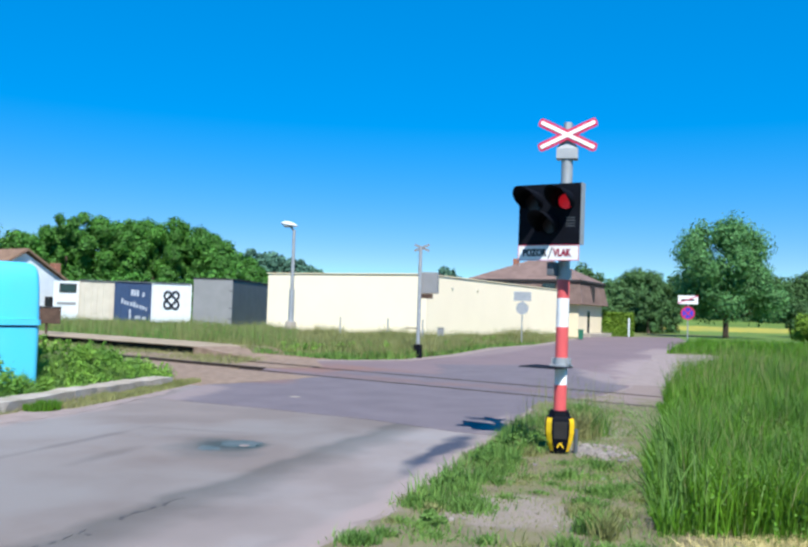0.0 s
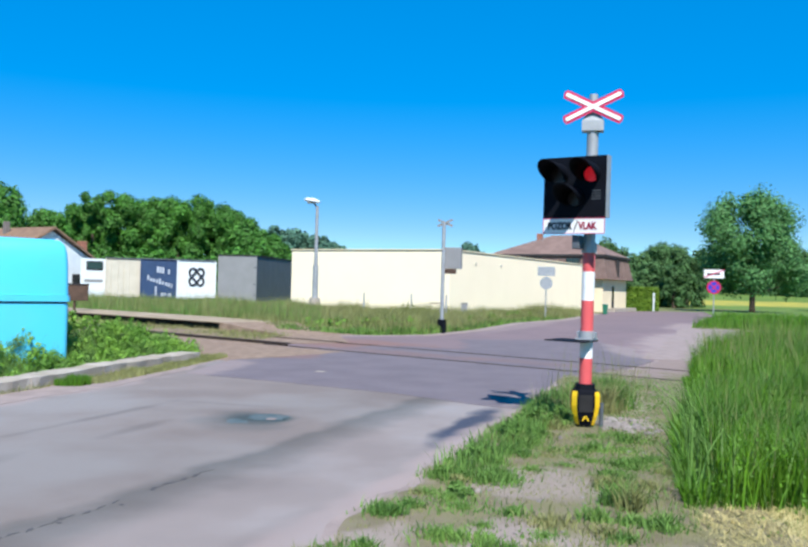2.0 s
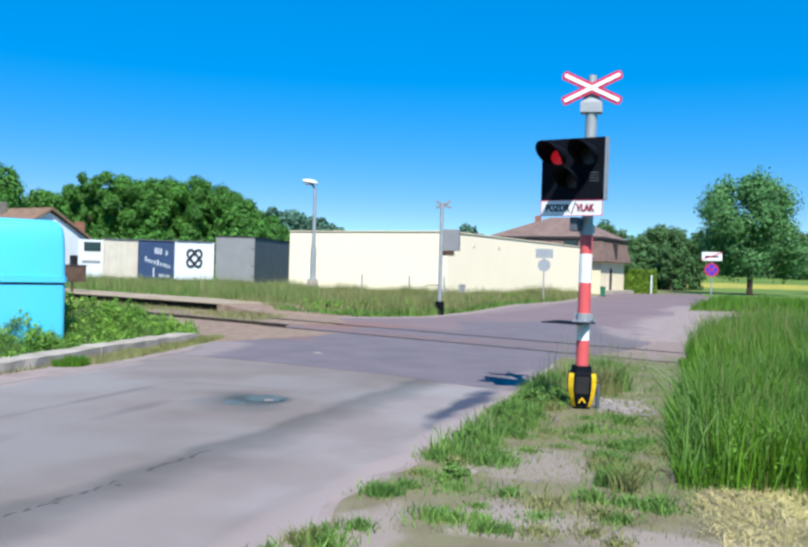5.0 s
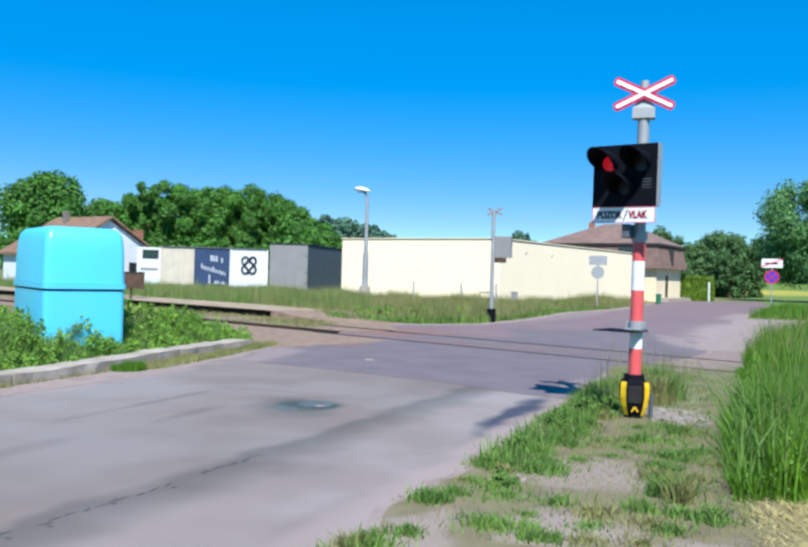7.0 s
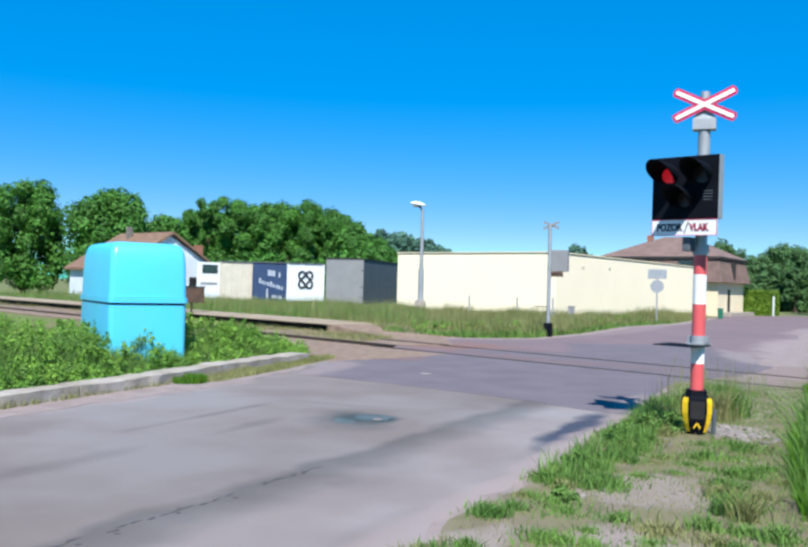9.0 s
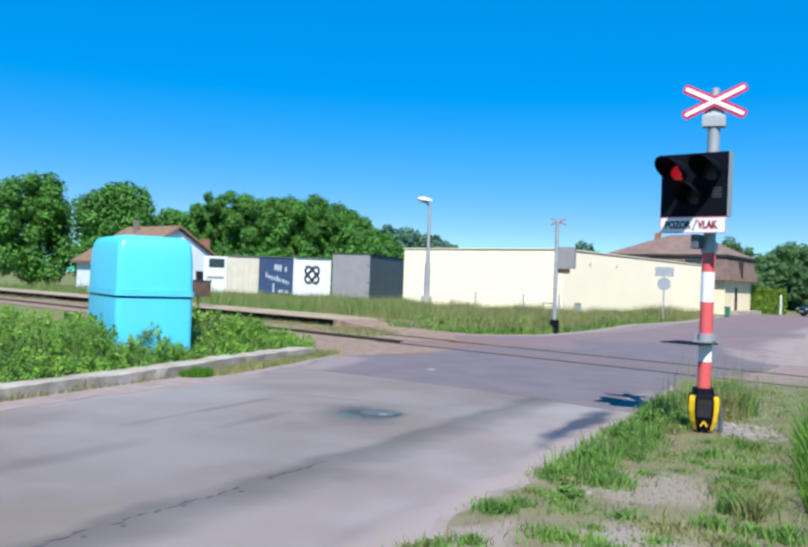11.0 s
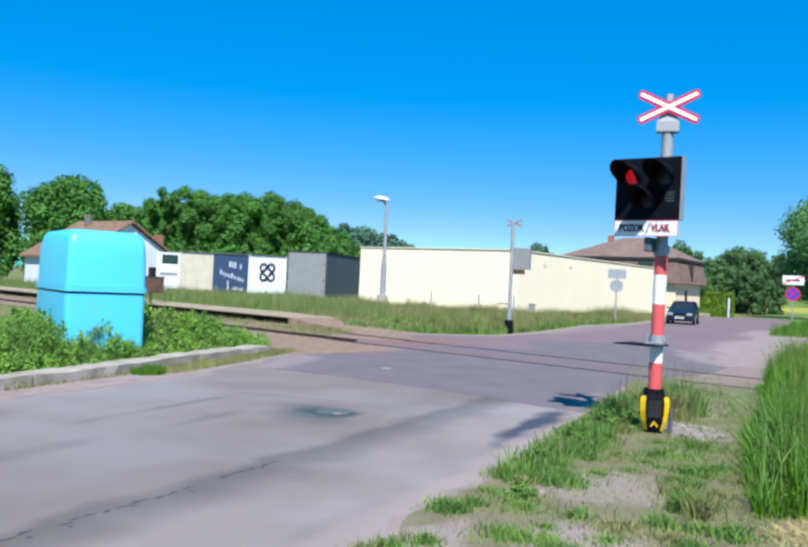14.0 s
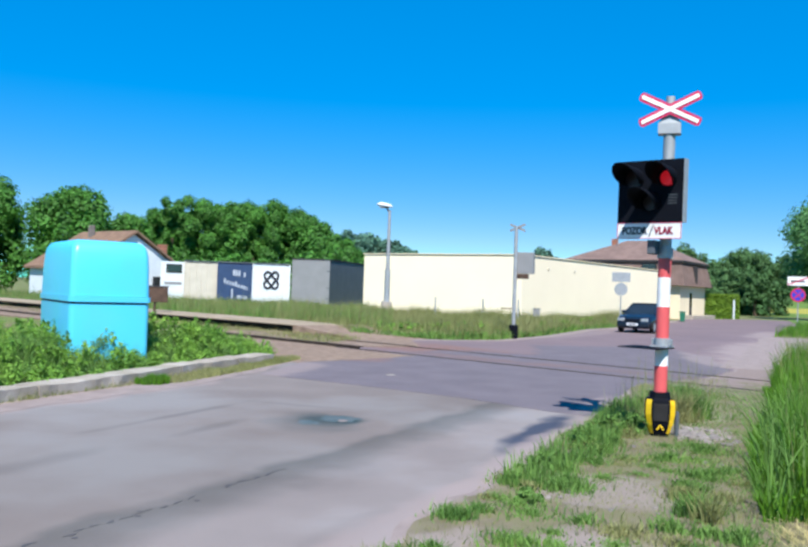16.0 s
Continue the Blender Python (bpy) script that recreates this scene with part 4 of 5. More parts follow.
def build_gable_house():
    h = thing("gable_house", pose(-27.1, 59.2, 0, 0, 0, 58), "white rendered house with brown gabled tile roof", "house")
    w, ap, ev, ln = 4.3, 5.15, 2.6, 7.0
    bm = bmesh.new()
    pr = [(-w, 0), (w, 0), (w, ev - 0.1), (0, ap - 0.15), (-w, ev - 0.1)]
    f0, f1 = [bm.verts.new((x, 0, z)) for x, z in pr], [bm.verts.new((x, ln, z)) for x, z in pr]
    bm.faces.new(f0)
    bm.faces.new(f1[::-1])
    for i in range(5):
        bm.faces.new((f0[i], f1[i], f1[(i + 1) % 5], f0[(i + 1) % 5]))
    part("wall", bm, M_WHITE, h, "white rendered gable wall")
    for s in (-1, 1):
        bm = bmesh.new()
        sl = [(0, ap), (s * (w + 0.35), ev - 0.32), (s * (w + 0.35), ev - 0.16), (0, ap + 0.18)]
        g0, g1 = [bm.verts.new((x, -0.35, z)) for x, z in sl], [bm.verts.new((x, ln + 0.3, z)) for x, z in sl]
        bm.faces.new(g0)
        bm.faces.new(g1)
        for i in range(4):
            bm.faces.new((g0[i], g1[i], g1[(i + 1) % 4], g0[(i + 1) % 4]))
        part("roof", bm, M_ROOF_OLD, h, "brown tiled roof slope")
    part("chimney", boxed(3.1, 3.6, 1.0, 1.6, 2.9, 4.5), M_BRICK, h, "brick chimney")
    part("chimney", boxed(-0.85, -0.5, 4.6, 4.95, 4.4, 5.75), M_STONE, h, "grey rendered chimney")
    wd = part("window", boxed(1.7, 3.0, -0.04, -0.002, 0.9, 1.95), M_TRIM, h)
    part("pane", boxed(1.8, 2.9, -0.052, -0.042, 0.98, 1.87), M_GLASS, wd)


def build_relay_hut():
    hut = thing("relay_hut", pose(-7.36, 14.47, 0, 0, 0, 42), "glossy turquoise fibreglass hut with rounded roof", "hut")
    w, d = 1.36, 2.2

    def shell(name, secs, mt, lab):
        bm = bmesh.new()
        loops = []
        for z, k in secs:
            a, b = w / 2 * k, d / 2 * k
            r = 0.10
            lp = []
            for sx, sy, st in ((1, -1, -90), (1, 1, 0), (-1, 1, 90), (-1, -1, 180)):
                for i in range(5):
                    t = radians(st + 22.5 * i)
                    lp.append(bm.verts.new((sx * (a - r) + r * math.cos(t), sy * (b - r) + r * math.sin(t), z)))
            loops.append(lp)
        n = len(loops[0])
        for p, q in zip(loops, loops[1:]):
            for i in range(n):
                bm.faces.new((p[i], p[(i + 1) % n], q[(i + 1) % n], q[i]))
        bm.faces.new(loops[0][::-1])
        bm.faces.new(loops[-1])
        ob = part(name, bm, mt, hut, lab, smooth=True)
        ob.data.set_sharp_from_angle(angle=radians(28))
        return ob
    shell("base", [(0.0, 1.0), (1.17, 1.0)], M_TURQ, "turquoise lower shell")
    shell("seam", [(1.173, 0.985), (1.205, 0.985)], M_NAVY, "dark seam groove")
    shell("flange", [(1.208, 1.03), (1.30, 1.03)], M_TURQ, "raised turquoise flange")
    shell("hood", [(1.303, 1.0), (1.80, 0.985), (2.02, 0.965), (2.13, 0.94), (2.20, 0.90), (2.245, 0.84), (2.268, 0.74), (2.275, 0.5)], M_TURQ, "rounded turquoise upper shell")


def build_street_things():
    # lamp post
    l = thing("street_lamp", pose(-5.76, 42.6, 0, 0, 0, 10), "grey street lamp on a concrete foot", "street lamp")
    part("foot", tubed((0, 0, -0.02), (0, 0, 0.95), 0.34, 0.27, 14), M_CONCRETE, l, "concrete foot")
    part("lower_post", tubed((0, 0, 0.95), (0, 0, 2.6), 0.15, 0.14, 16), M_GALV, l)
    part("upper_post", tubed((0, 0, 2.6), (0, 0, 5.65), 0.10, 0.075, 16), M_GALV, l)
    part("arm", tubed((0, 0, 5.6), (-0.15, 0, 5.78), 0.06, 0.05, 12), M_DARKGREY, l)
    bm = bmesh.new()
    bmesh.ops.create_uvsphere(bm, u_segments=20, v_segments=12, radius=1.0)
    bm.transform(pose(-0.26, 0, 5.92, 0, 9, 0) @ Matrix.Diagonal((0.42, 0.2, 0.15, 1)))
    for v in bm.verts:
        v.co.z = max(v.co.z, 5.86 - 0.12 * (v.co.x + 0.26))
    lum = part("luminaire", bm, M_WHITE, l, "white oval luminaire", smooth=True)
    part("lens_bowl", boxed(-0.52, -0.08, -0.13, 0.13, 5.78, 5.85, 0.03), M_GREY, lum, "grey lens under the luminaire")
    # signs across the road, seen from behind
    s = thing("road_sign", pose(6.45, 45.4, 0, 0, 0, -8), "grey back of a round road sign with plate", "road sign")
    part("post", tubed((0, 0, -0.02), (0, 0, 2.9), 0.035, seg=10), M_GALV, s)
    part("plate", boxed(-0.47, 0.47, -0.07, -0.04, 2.42, 2.92, 0.005), M_GALV, s)
    part("disc", tubed((0, -0.04, 2.02), (0, -0.07, 2.02), 0.34, seg=28), M_GALV, s)
    # no stopping sign
    s = thing("road_sign", pose(19.3, 56.6, 0, 0, 0, -19), "blue and red no stopping sign with white end-of-town plate", "road sign")
    part("post", tubed((0, 0, -0.02), (0, 0, 3.35), 0.04, seg=10), M_GALV, s)
    disc = part("disc", tubed((0, -0.045, 2.13), (0, -0.06, 2.13), 0.40, seg=32), M_BLUE, s, "round blue sign disc")
    bm = bmesh.new()
    for i in range(32):
        a, b = 2 * math.pi * i / 32, 2 * math.pi * (i + 1) / 32
        v = [bm.verts.new((r * math.cos(t) + 0, -0.066, 2.13 + r * math.sin(t))) for r, t in ((0.36, a), (0.455, a), (0.455, b), (0.36, b))]
        bm.faces.new(v)
    part("rim", bm, M_SIGNRED, disc, "red rim")
    for k in (45, -45):
        part("bar", boxed(-0.37, 0.37, -0.0665 - (k > 0) * 0.004, -0.0625, -0.035, 0.035, m=pose(0, 0, 2.13, 0, k, 0)), M_SIGNRED, disc, "red diagonal bar")
    plate = part("plate", boxed(-0.64, 0.64, -0.075, -0.045, 2.74, 3.32, 0.004), M_POLEWHITE, s, "white town plate")
    part("slash", boxed(-0.70, 0.70, -0.083, -0.079, -0.035, 0.035, m=pose(0, 0, 3.05, 0, -22, 0)), M_SIGNRED, plate, "red diagonal slash")
    part("lettering_bar", boxed(-0.45, 0.4, -0.082, -0.0775, 2.96, 3.08), M_LETTER, plate, "unreadable dark lettering bar")
    # rusty notice box on a post by the platform
    b = thing("notice_box", pose(-14.3, 33.4, 0, 0, 0, 24), "rusty brown box on a thin post by the platform", "notice box")
    part("post", tubed((0, 0, 0.0), (0, 0, 0.85), 0.05, seg=10), M_RUST, b)
    part("case", boxed(-0.52, 0.52, -0.12, 0.12, 0.72, 1.36, 0.02), M_RUST, b)
    part("lid", boxed(-0.55, 0.55, -0.15, 0.15, 1.363, 1.41, 0.01), M_TRIM, b)
    # bin
    b = thing("wheeled_bin", pose(12.9, 60.6, 0, 0, 0, -12) @ Matrix.Diagonal((0.75, 0.75, 0.72, 1)), "green plastic wheeled bin beside the house", "bin")
    bm = boxed(-0.26, 0.26, -0.28, 0.28, 0.05, 0.95, 0.03)
    for v in bm.verts:
        k = 0.8 + 0.2 * v.co.z
        v.co.x, v.co.y = v.co.x * k, v.co.y * k
    part("body", bm, M_GREENPLASTIC, b)
    part("lid", boxed(-0.29, 0.29, -0.32, 0.32, 0.955, 1.03, 0.02), M_GREENPLASTIC, b)
    for x in (-0.2, 0.2):
        part("wheel", tubed((x - 0.03, 0.25, 0.09), (x + 0.03, 0.25, 0.09), 0.09, seg=14), M_RUBBER, b)
    # fence posts along the warehouse
    for i, (x, y, h) in enumerate(((-3.05, 40.2, 1.3), (-0.75, 40.0, 1.3), (0.95, 41.0, 1.3))):
        f = tagged(part("fence_post", tubed((0, 0, 0), (0, 0, h), 0.04, 0.035, 8), M_GALV), "thin weathered grey fence post in the grass", "fence post", "fence posts along the warehouse")
        f.location = (x, y, -0.01)
    # meter box by the warehouse
    m = thing("meter_box", pose(1.86, 41.4, 0, 0, 0, -3), "small pale meter box on a short post", "meter box")
    part("post", tubed((0, 0, -0.02), (0, 0, 0.5), 0.04, seg=8), M_GALV, m)
    part("case", boxed(-0.16, 0.16, -0.08, 0.08, 0.5, 0.86, 0.012), M_GREY, m)
    part("lid", boxed(-0.18, 0.18, -0.1, 0.1, 0.863, 0.90, 0.008), M_DARKGREY, m)
    # white marker post by the hedge
    f = tagged(part("marker_post", tubed((0, 0, 0), (0, 0, 1.7), 0.09, 0.085, 10), M_WHITE), "pale round marker post beside the hedge", "post")
    f.location = (20.6, 76.2, -0.02)


# ---- car ----
def build_car():
    car = thing("car", pose(20.0, 70.5, 0.012, 0, 0, 0), "dark blue hatchback car driving on the road", "car")
    # profile in side view: y forward is -y, so the front lies at -y
    def loft(name, secs, mt, lab="", bevel=0.0):
        bm = bmesh.new()
        loops = [[bm.verts.new(p) for p in s] for s in secs]
        n = len(loops[0])
        for p, q in zip(loops, loops[1:]):
            for i in range(n):
                bm.faces.new((p[i], p[(i + 1) % n], q[(i + 1) % n], q[i]))
        bm.faces.new(loops[0][::-1])
        bm.faces.new(loops[-1])
        if bevel:
            bmesh.ops.bevel(bm, geom=list(bm.edges), offset=bevel, segments=2, affect="EDGES")
        return part(name, bm, mt, car, lab, smooth=True)
    secs = []
    for y, zb, zs, zt, w in ((-1.98, 0.32, 0.45, 0.60, 0.70), (-1.92, 0.22, 0.45, 0.70, 0.78), (-1.6, 0.2, 0.5, 0.80, 0.83), (-0.75, 0.2, 0.55, 0.92, 0.85), (0.4, 0.2, 0.55, 0.94, 0.85), (1.5, 0.2, 0.55, 0.96, 0.84), (1.85, 0.25, 0.55, 0.94, 0.80), (1.93, 0.35, 0.55, 0.85, 0.74)):
        secs.append([(-w * 0.92, y, zb), (w * 0.92, y, zb), (w, y, zs), (w * 0.97, y, zt - 0.05), (w * 0.88, y, zt), (-w * 0.88, y, zt), (-w * 0.97, y, zt - 0.05), (-w, y, zs)])
    body = loft("body", secs, M_CARPAINT, "dark blue painted body")
    bm = bmesh.new()
    lo = [bm.verts.new(p) for p in ((-0.76, -0.82, 0.90), (0.76, -0.82, 0.90), (0.78, 1.78, 0.93), (-0.78, 1.78, 0.93))]
    hi = [bm.verts.new(p) for p in ((-0.58, -0.02, 1.38), (0.58, -0.02, 1.38), (0.57, 1.42, 1.38), (-0.57, 1.42, 1.38))]
    bm.faces.new(lo[::-1])
    bm.faces.new(hi)
    for i in range(4):
        bm.faces.new((lo[i], lo[(i + 1) % 4], hi[(i + 1) % 4], hi[i]))
    part("cabin", bm, M_GLASS, car, "dark window band")
    part("roof_panel", boxed(-0.59, 0.59, -0.05, 1.45, 1.383, 1.42, 0.012), M_CARPAINT, car, "dark blue roof")
    for s in (-1, 1):
        for (ya, za, xa), (yb, zb, xb) in (((-0.84, 0.90, 0.775), (-0.02, 1.39, 0.59)), ((0.45, 0.91, 0.79), (0.5, 1.39, 0.59)), ((1.80, 0.93, 0.79), (1.43, 1.39, 0.58))):
            part("pillar", tubed((s * xa, ya, za), (s * xb, yb, zb), 0.035, seg=8), M_CARPAINT, car)
        part("mirror", boxed(s * 0.89 - 0.08, s * 0.89 + 0.08, -0.62, -0.5, 0.93, 1.06, 0.02), M_CARPAINT, car)
        hl = part("headlight", boxed(s * 0.57 - 0.17, s * 0.57 + 0.17, -1.985, -1.90, 0.56, 0.70, 0.02), M_CHROME, car, "clear headlight")
        part("fog_lamp", boxed(s * 0.55 - 0.09, s * 0.55 + 0.09, -1.99, -1.93, 0.33, 0.40, 0.01), M_CHROME, car)
        for y in (-1.22, 1.2):
            wh = part("wheel", tubed((s * 0.70, y, 0.30), (s * 0.865, y, 0.30), 0.30, seg=24), M_RUBBER, car, "black tyre")
            part("rim", tubed((s * 0.866, y, 0.30), (s * 0.875, y, 0.30), 0.19, 0.17, 20), M_GALV, wh, "silver wheel rim")
    part("grille", boxed(-0.38, 0.38, -1.99, -1.95, 0.52, 0.66, 0.01), M_BLACK, car, "black grille")
    part("bumper", boxed(-0.76, 0.76, -2.02, -1.92, 0.30, 0.50, 0.03), M_CARPAINT, car)
    plate = part("number_plate", boxed(-0.26, 0.26, -2.035, -2.022, 0.36, 0.47), M_POLEWHITE, car, "white number plate")
    part("plate_bar", boxed(-0.18, 0.2, -2.041, -2.037, 0.39, 0.44), M_GREY, plate)
    for ob in car.children_recursive:
        ob.data.transform(Matrix.Diagonal((0.92, 0.95, 0.945, 1)))
    return car


# ---- plants ----
def build_tree(name, x, y, height, width, material, rng, lab, leaves=9000, leaf=0.28, trunk=0.25, base=0.25, dense=0.5):
    t = thing(name, pose(x, y, 0), lab, "tree")
    bm = tubed((0, 0, -0.1), (0, 0, height * 0.55), trunk, trunk * 0.5, 10)
    cs, rs = [], []
    n = 46
    for i in range(n):
        f = (i + 0.5) / n
        z = height * (base + (1 - base) * f * 0.93)
        prof = math.sqrt(max(0.08, 1 - ((f - 0.40) / 0.63) ** 2))
        a = i * 2.399 + rng.uniform(-0.4, 0.4)
        r = width / 2 * prof * rng.uniform(0.30, 0.84)
        cs.append((math.cos(a) * r, math.sin(a) * r, z))
        rs.append(width * rng.uniform(0.10, 0.18) * (0.65 + 0.35 * prof))
        if i % 2 == 0:
            tube(bm, (0, 0, min(z * 0.6, height * 0.5)), cs[-1], trunk * 0.35, trunk * 0.08, 6, caps=False)
    part("trunk", bm, M_BARK, t, "brown trunk with limbs")
    crown = leaf_mesh("crown", cs, rs, leaves, leaf, material, rng, t, shell=dense)
    return t


def build_woods(name, trees, material, rng, lab, leaf, per):
    """A far stand of trees: uneven crowns on trunks, as one body of foliage."""
    cs, rs = [], []
    bm = bmesh.new()
    for x, y, h, w in trees:
        tube(bm, (x, y, -0.1), (x, y, h * 0.6), 0.25, 0.12, 6)
        for i in range(26):
            f = (i + 0.5) / 26
            a = i * 2.399 + rng.uniform(-0.5, 0.5)
            r = w / 2 * math.sin(math.pi * (0.2 + 0.72 * f)) ** 0.8 * rng.uniform(0.3, 0.95)
            cs.append((x + math.cos(a) * r, y + math.sin(a) * r, h * (0.08 + 0.88 * f) * rng.uniform(0.96, 1.03)))
            rs.append(w * rng.uniform(0.09, 0.17))
    wood = thing(name, pose(0, 0, 0), lab, "woods", kind="stuff")
    part("trunks", bm, M_BARK, wood)
    leaf_mesh("foliage", cs, rs, per * len(trees), leaf, material, rng, wood, shell=0.45)


def polar(az, d):
    return math.sin(radians(az)) * d, math.cos(radians(az)) * d


def build_plants():
    rng = np.random.default_rng(7)
    # tree on the meadow
    build_tree("meadow_tree", 31.7, 82.0, 11.7, 11.8, M_LEAF2, rng, "broad green lime tree standing alone on the meadow", leaves=30000, leaf=0.16, trunk=0.30, base=0.24, dense=0.2)
    # round tree behind the gable house
    build_tree("round_tree", *polar(-28.4, 84), 10.3, 9.8, M_LEAF, rng, "round dark green tree behind the white house", leaves=20000, leaf=0.2, trunk=0.3, base=0.12)
    build_tree("round_tree", *polar(-25.2, 92), 8.6, 7.5, M_LEAF, rng, "smaller green tree behind the white house", leaves=16000, leaf=0.2, trunk=0.3, base=0.12)
    build_tree("round_tree", *polar(-33.5, 88), 11.0, 10, M_LEAF, rng, "round dark green tree behind the white house", leaves=20000, leaf=0.2, trunk=0.3, base=0.12)
    # wood behind the containers
    trees = []
    for az, el in ((-23.4, 5.0), (-22.0, 5.5), (-20.6, 5.9), (-19.3, 5.6), (-17.9, 5.5), (-16.5, 5.4), (-15.2, 5.6), (-14.0, 5.2), (-12.9, 4.4), (-11.9, 3.6), (-11.2, 3.0)):
        for k in range(2):
            d = 95 + 10 * k + rng.uniform(-3, 3)
            x, y = polar(az + rng.uniform(-0.4, 0.4) + 0.7 * k, d)
            trees.append((x, y, 1.6 + d * math.tan(radians(el - 0.35 * k)) * rng.uniform(0.94, 1.03), rng.uniform(6.0, 8.0)))
    build_woods("green_wood", trees, M_LEAF, rng, "dense green deciduous wood behind the yard", 0.17, 13000)
    under = [(*polar(az, rng.uniform(82, 90)), rng.uniform(3.4, 5.4), 5.5) for az in np.arange(-26, -10, 1.3)]
    build_woods("undergrowth", under, M_LEAF, rng, "bright green undergrowth at the wood's edge", 0.25, 1500)
    far = [(*polar(az, rng.uniform(150, 170)), 1.6 + 160 * math.tan(radians(el)) * rng.uniform(0.95, 1.03), rng.uniform(7, 9)) for az, el in
           ((-14.2, 3.7), (-13.5, 3.8), (-12.8, 3.75), (-12.2, 3.65), (-11.6, 3.6), (-11.2, 3.6), (-10.9, 3.5), (-10.5, 3.45), (-10.2, 3.5), (-9.8, 3.45), (-9.5, 3.5), (-9.1, 3.4), (-8.8, 3.45), (-8.4, 3.35), (-8.1, 3.3), (-7.7, 3.25), (-7.4, 3.25), (-7.0, 3.1), (-6.7, 2.95), (-6.1, 2.6), (2.2, 2.55), (2.9, 2.8), (3.6, 2.75))]
    build_woods("spruce_wood", far, M_SPRUCE, rng, "bluish dark far spruce wood", 0.36, 3200)
    right = []
    for az in np.arange(10.5, 36.0, 0.6):
        d = 152 + rng.uniform(-8, 8)
        el = 2.75 + 0.45 * math.sin(az * 1.7) + (0.4 if az > 25 else 0) + rng.uniform(-0.15, 0.2)
        right.append((*polar(az, d), 1.6 + d * math.tan(radians(el)), rng.uniform(8, 11)))
    build_woods("tree_line", right, M_FARLEAF, rng, "dark green tree line across the far meadow", 0.27, 4200)
    low = [(*polar(az, 108 + rng.uniform(-5, 5)), rng.uniform(3.2, 5.6), 5.5) for az in list(np.arange(13.2, 17.6, 0.8)) + list(np.arange(25.5, 31, 1.0))]
    build_woods("shrub_line", low, M_FARLEAF, rng, "green shrubs in front of the tree line", 0.2, 3500)
    # shrubs on the meadow
    for x, y, r in ((32.6, 66.0, 1.5), (35.5, 68.0, 2.0), (39.5, 70.0, 1.8)):
        s = thing("shrub", pose(x, y, 0), "leafy green shrub on the meadow", "shrub", "meadow shrubs")
        cs = [(rng.uniform(-1, 1) * r, rng.uniform(-1, 1) * r, r * rng.uniform(0.25, 1.3)) for _ in range(14)]
        leaf_mesh("foliage", cs, [r * 0.45] * 14, 2600, 0.16, M_HEDGE, rng, s)
    # clipped hedge beside the house
    h = thing("hedge", pose(19.2, 77.4, 0, 0, 0, -14), "clipped bright green hedge beside the house", "hedge")
    n = 6500
    p = rng.uniform(-1, 1, (n, 3)) * np.array([1.7, 0.8, 1.05]) + np.array([0.3, 0, 1.05])
    ax = rng.integers(0, 3, n)
    for i, (c, hw) in enumerate(((0.3, 1.7), (0, 0.8), (1.05, 1.05))):
        sel = ax == i
        p[sel, i] = c + hw * np.sign(p[sel, i] - c) * rng.uniform(0.9, 1.04, sel.sum())
    leaf_mesh("foliage", p, [0.08] * n, n * 3, 0.08, M_HEDGE, rng, h)
    part("twig_core", boxed(-1.34, 1.94, -0.74, 0.74, 0.0, 2.02, 0.1), M_HEDGE, h, "dense green inside of the hedge")
    # nettle bank beside the kerb
    b = thing("nettle_bank", pose(0, 0, 0), "overgrown green nettles and weeds on the kerb", "weeds", kind="stuff")
    ky, kx = [8.6, 10.3, 11.7, 13.6, 15.6, 17.0, 18.6], [-6.8, -6.4, -6.05, -5.75, -5.4, -5.05, -4.9]

    def bank_height(x, y):
        """How high the growth stands: low at the kerb, in front of the hut and towards the rails."""
        back = np.interp(y, ky, kx) - x
        h = 0.10 + 0.42 * np.clip(back, 0, 1.5) + 0.10 * np.sin(x * 2.3 + 1.7 * np.sin(y * 1.9)) * np.sin(y * 1.7)
        h = h * np.interp(y, [9.5, 12.0, 16.6, 18.4, 20.0], [0.75, 1.0, 1.0, 0.72, 0.30])
        return np.clip(h * np.where((x < -7.2) & (y < 13.0), 0.85, 1.0), 0.06, 0.80)
    poly = [(-14, 11), (-6.75, 9.3), (-6.35, 10.6), (-6.0, 12.2), (-5.7, 14.0), (-5.35, 16.0), (-5.05, 17.4), (-5.2, 19.2), (-6.4, 20.6), (-9.0, 21.2), (-15, 20)]
    near_bank = [(-9.6, 9.9), (-6.75, 9.3), (-6.35, 10.6), (-6.0, 12.2), (-5.7, 14.0), (-5.35, 16.0), (-5.05, 17.4), (-5.2, 19.0), (-6.6, 19.0), (-7.2, 16.4), (-8.0, 14.6)]
    for k, (mt, count, leaf, pick) in enumerate(((M_BUSH, 70000, 0.023, 420), (M_VERGE, 30000, 0.018, 240))):
        pts = scatter(near_bank, pick, rng)
        hs = bank_height(pts[:, 0], pts[:, 1])
        leaf_mesh("foliage", [(x, y, h * rng.uniform(0.15, 1.0)) for (x, y), h in zip(pts, hs)], [rng.uniform(0.07, 0.20) for _ in pts], count, leaf, mt, rng, b, shell=0.25)
    pts = scatter(poly, 420, rng)
    hs = bank_height(pts[:, 0], pts[:, 1])
    leaf_mesh("foliage", [(x, y, h * rng.uniform(0.3, 1.0)) for (x, y), h in zip(pts, hs)], [rng.uniform(0.10, 0.24) for _ in pts], 46000, 0.026, M_BUSH, rng, b, shell=0.3)
    # single stems standing out of the growth
    pts = scatter(near_bank, 130, rng)
    hs = bank_height(pts[:, 0], pts[:, 1])
    cs = [(x + rng.normal(0, 0.02), y + rng.normal(0, 0.02), h + 0.05 * j) for (x, y), h in zip(pts, hs) for j in range(4)]
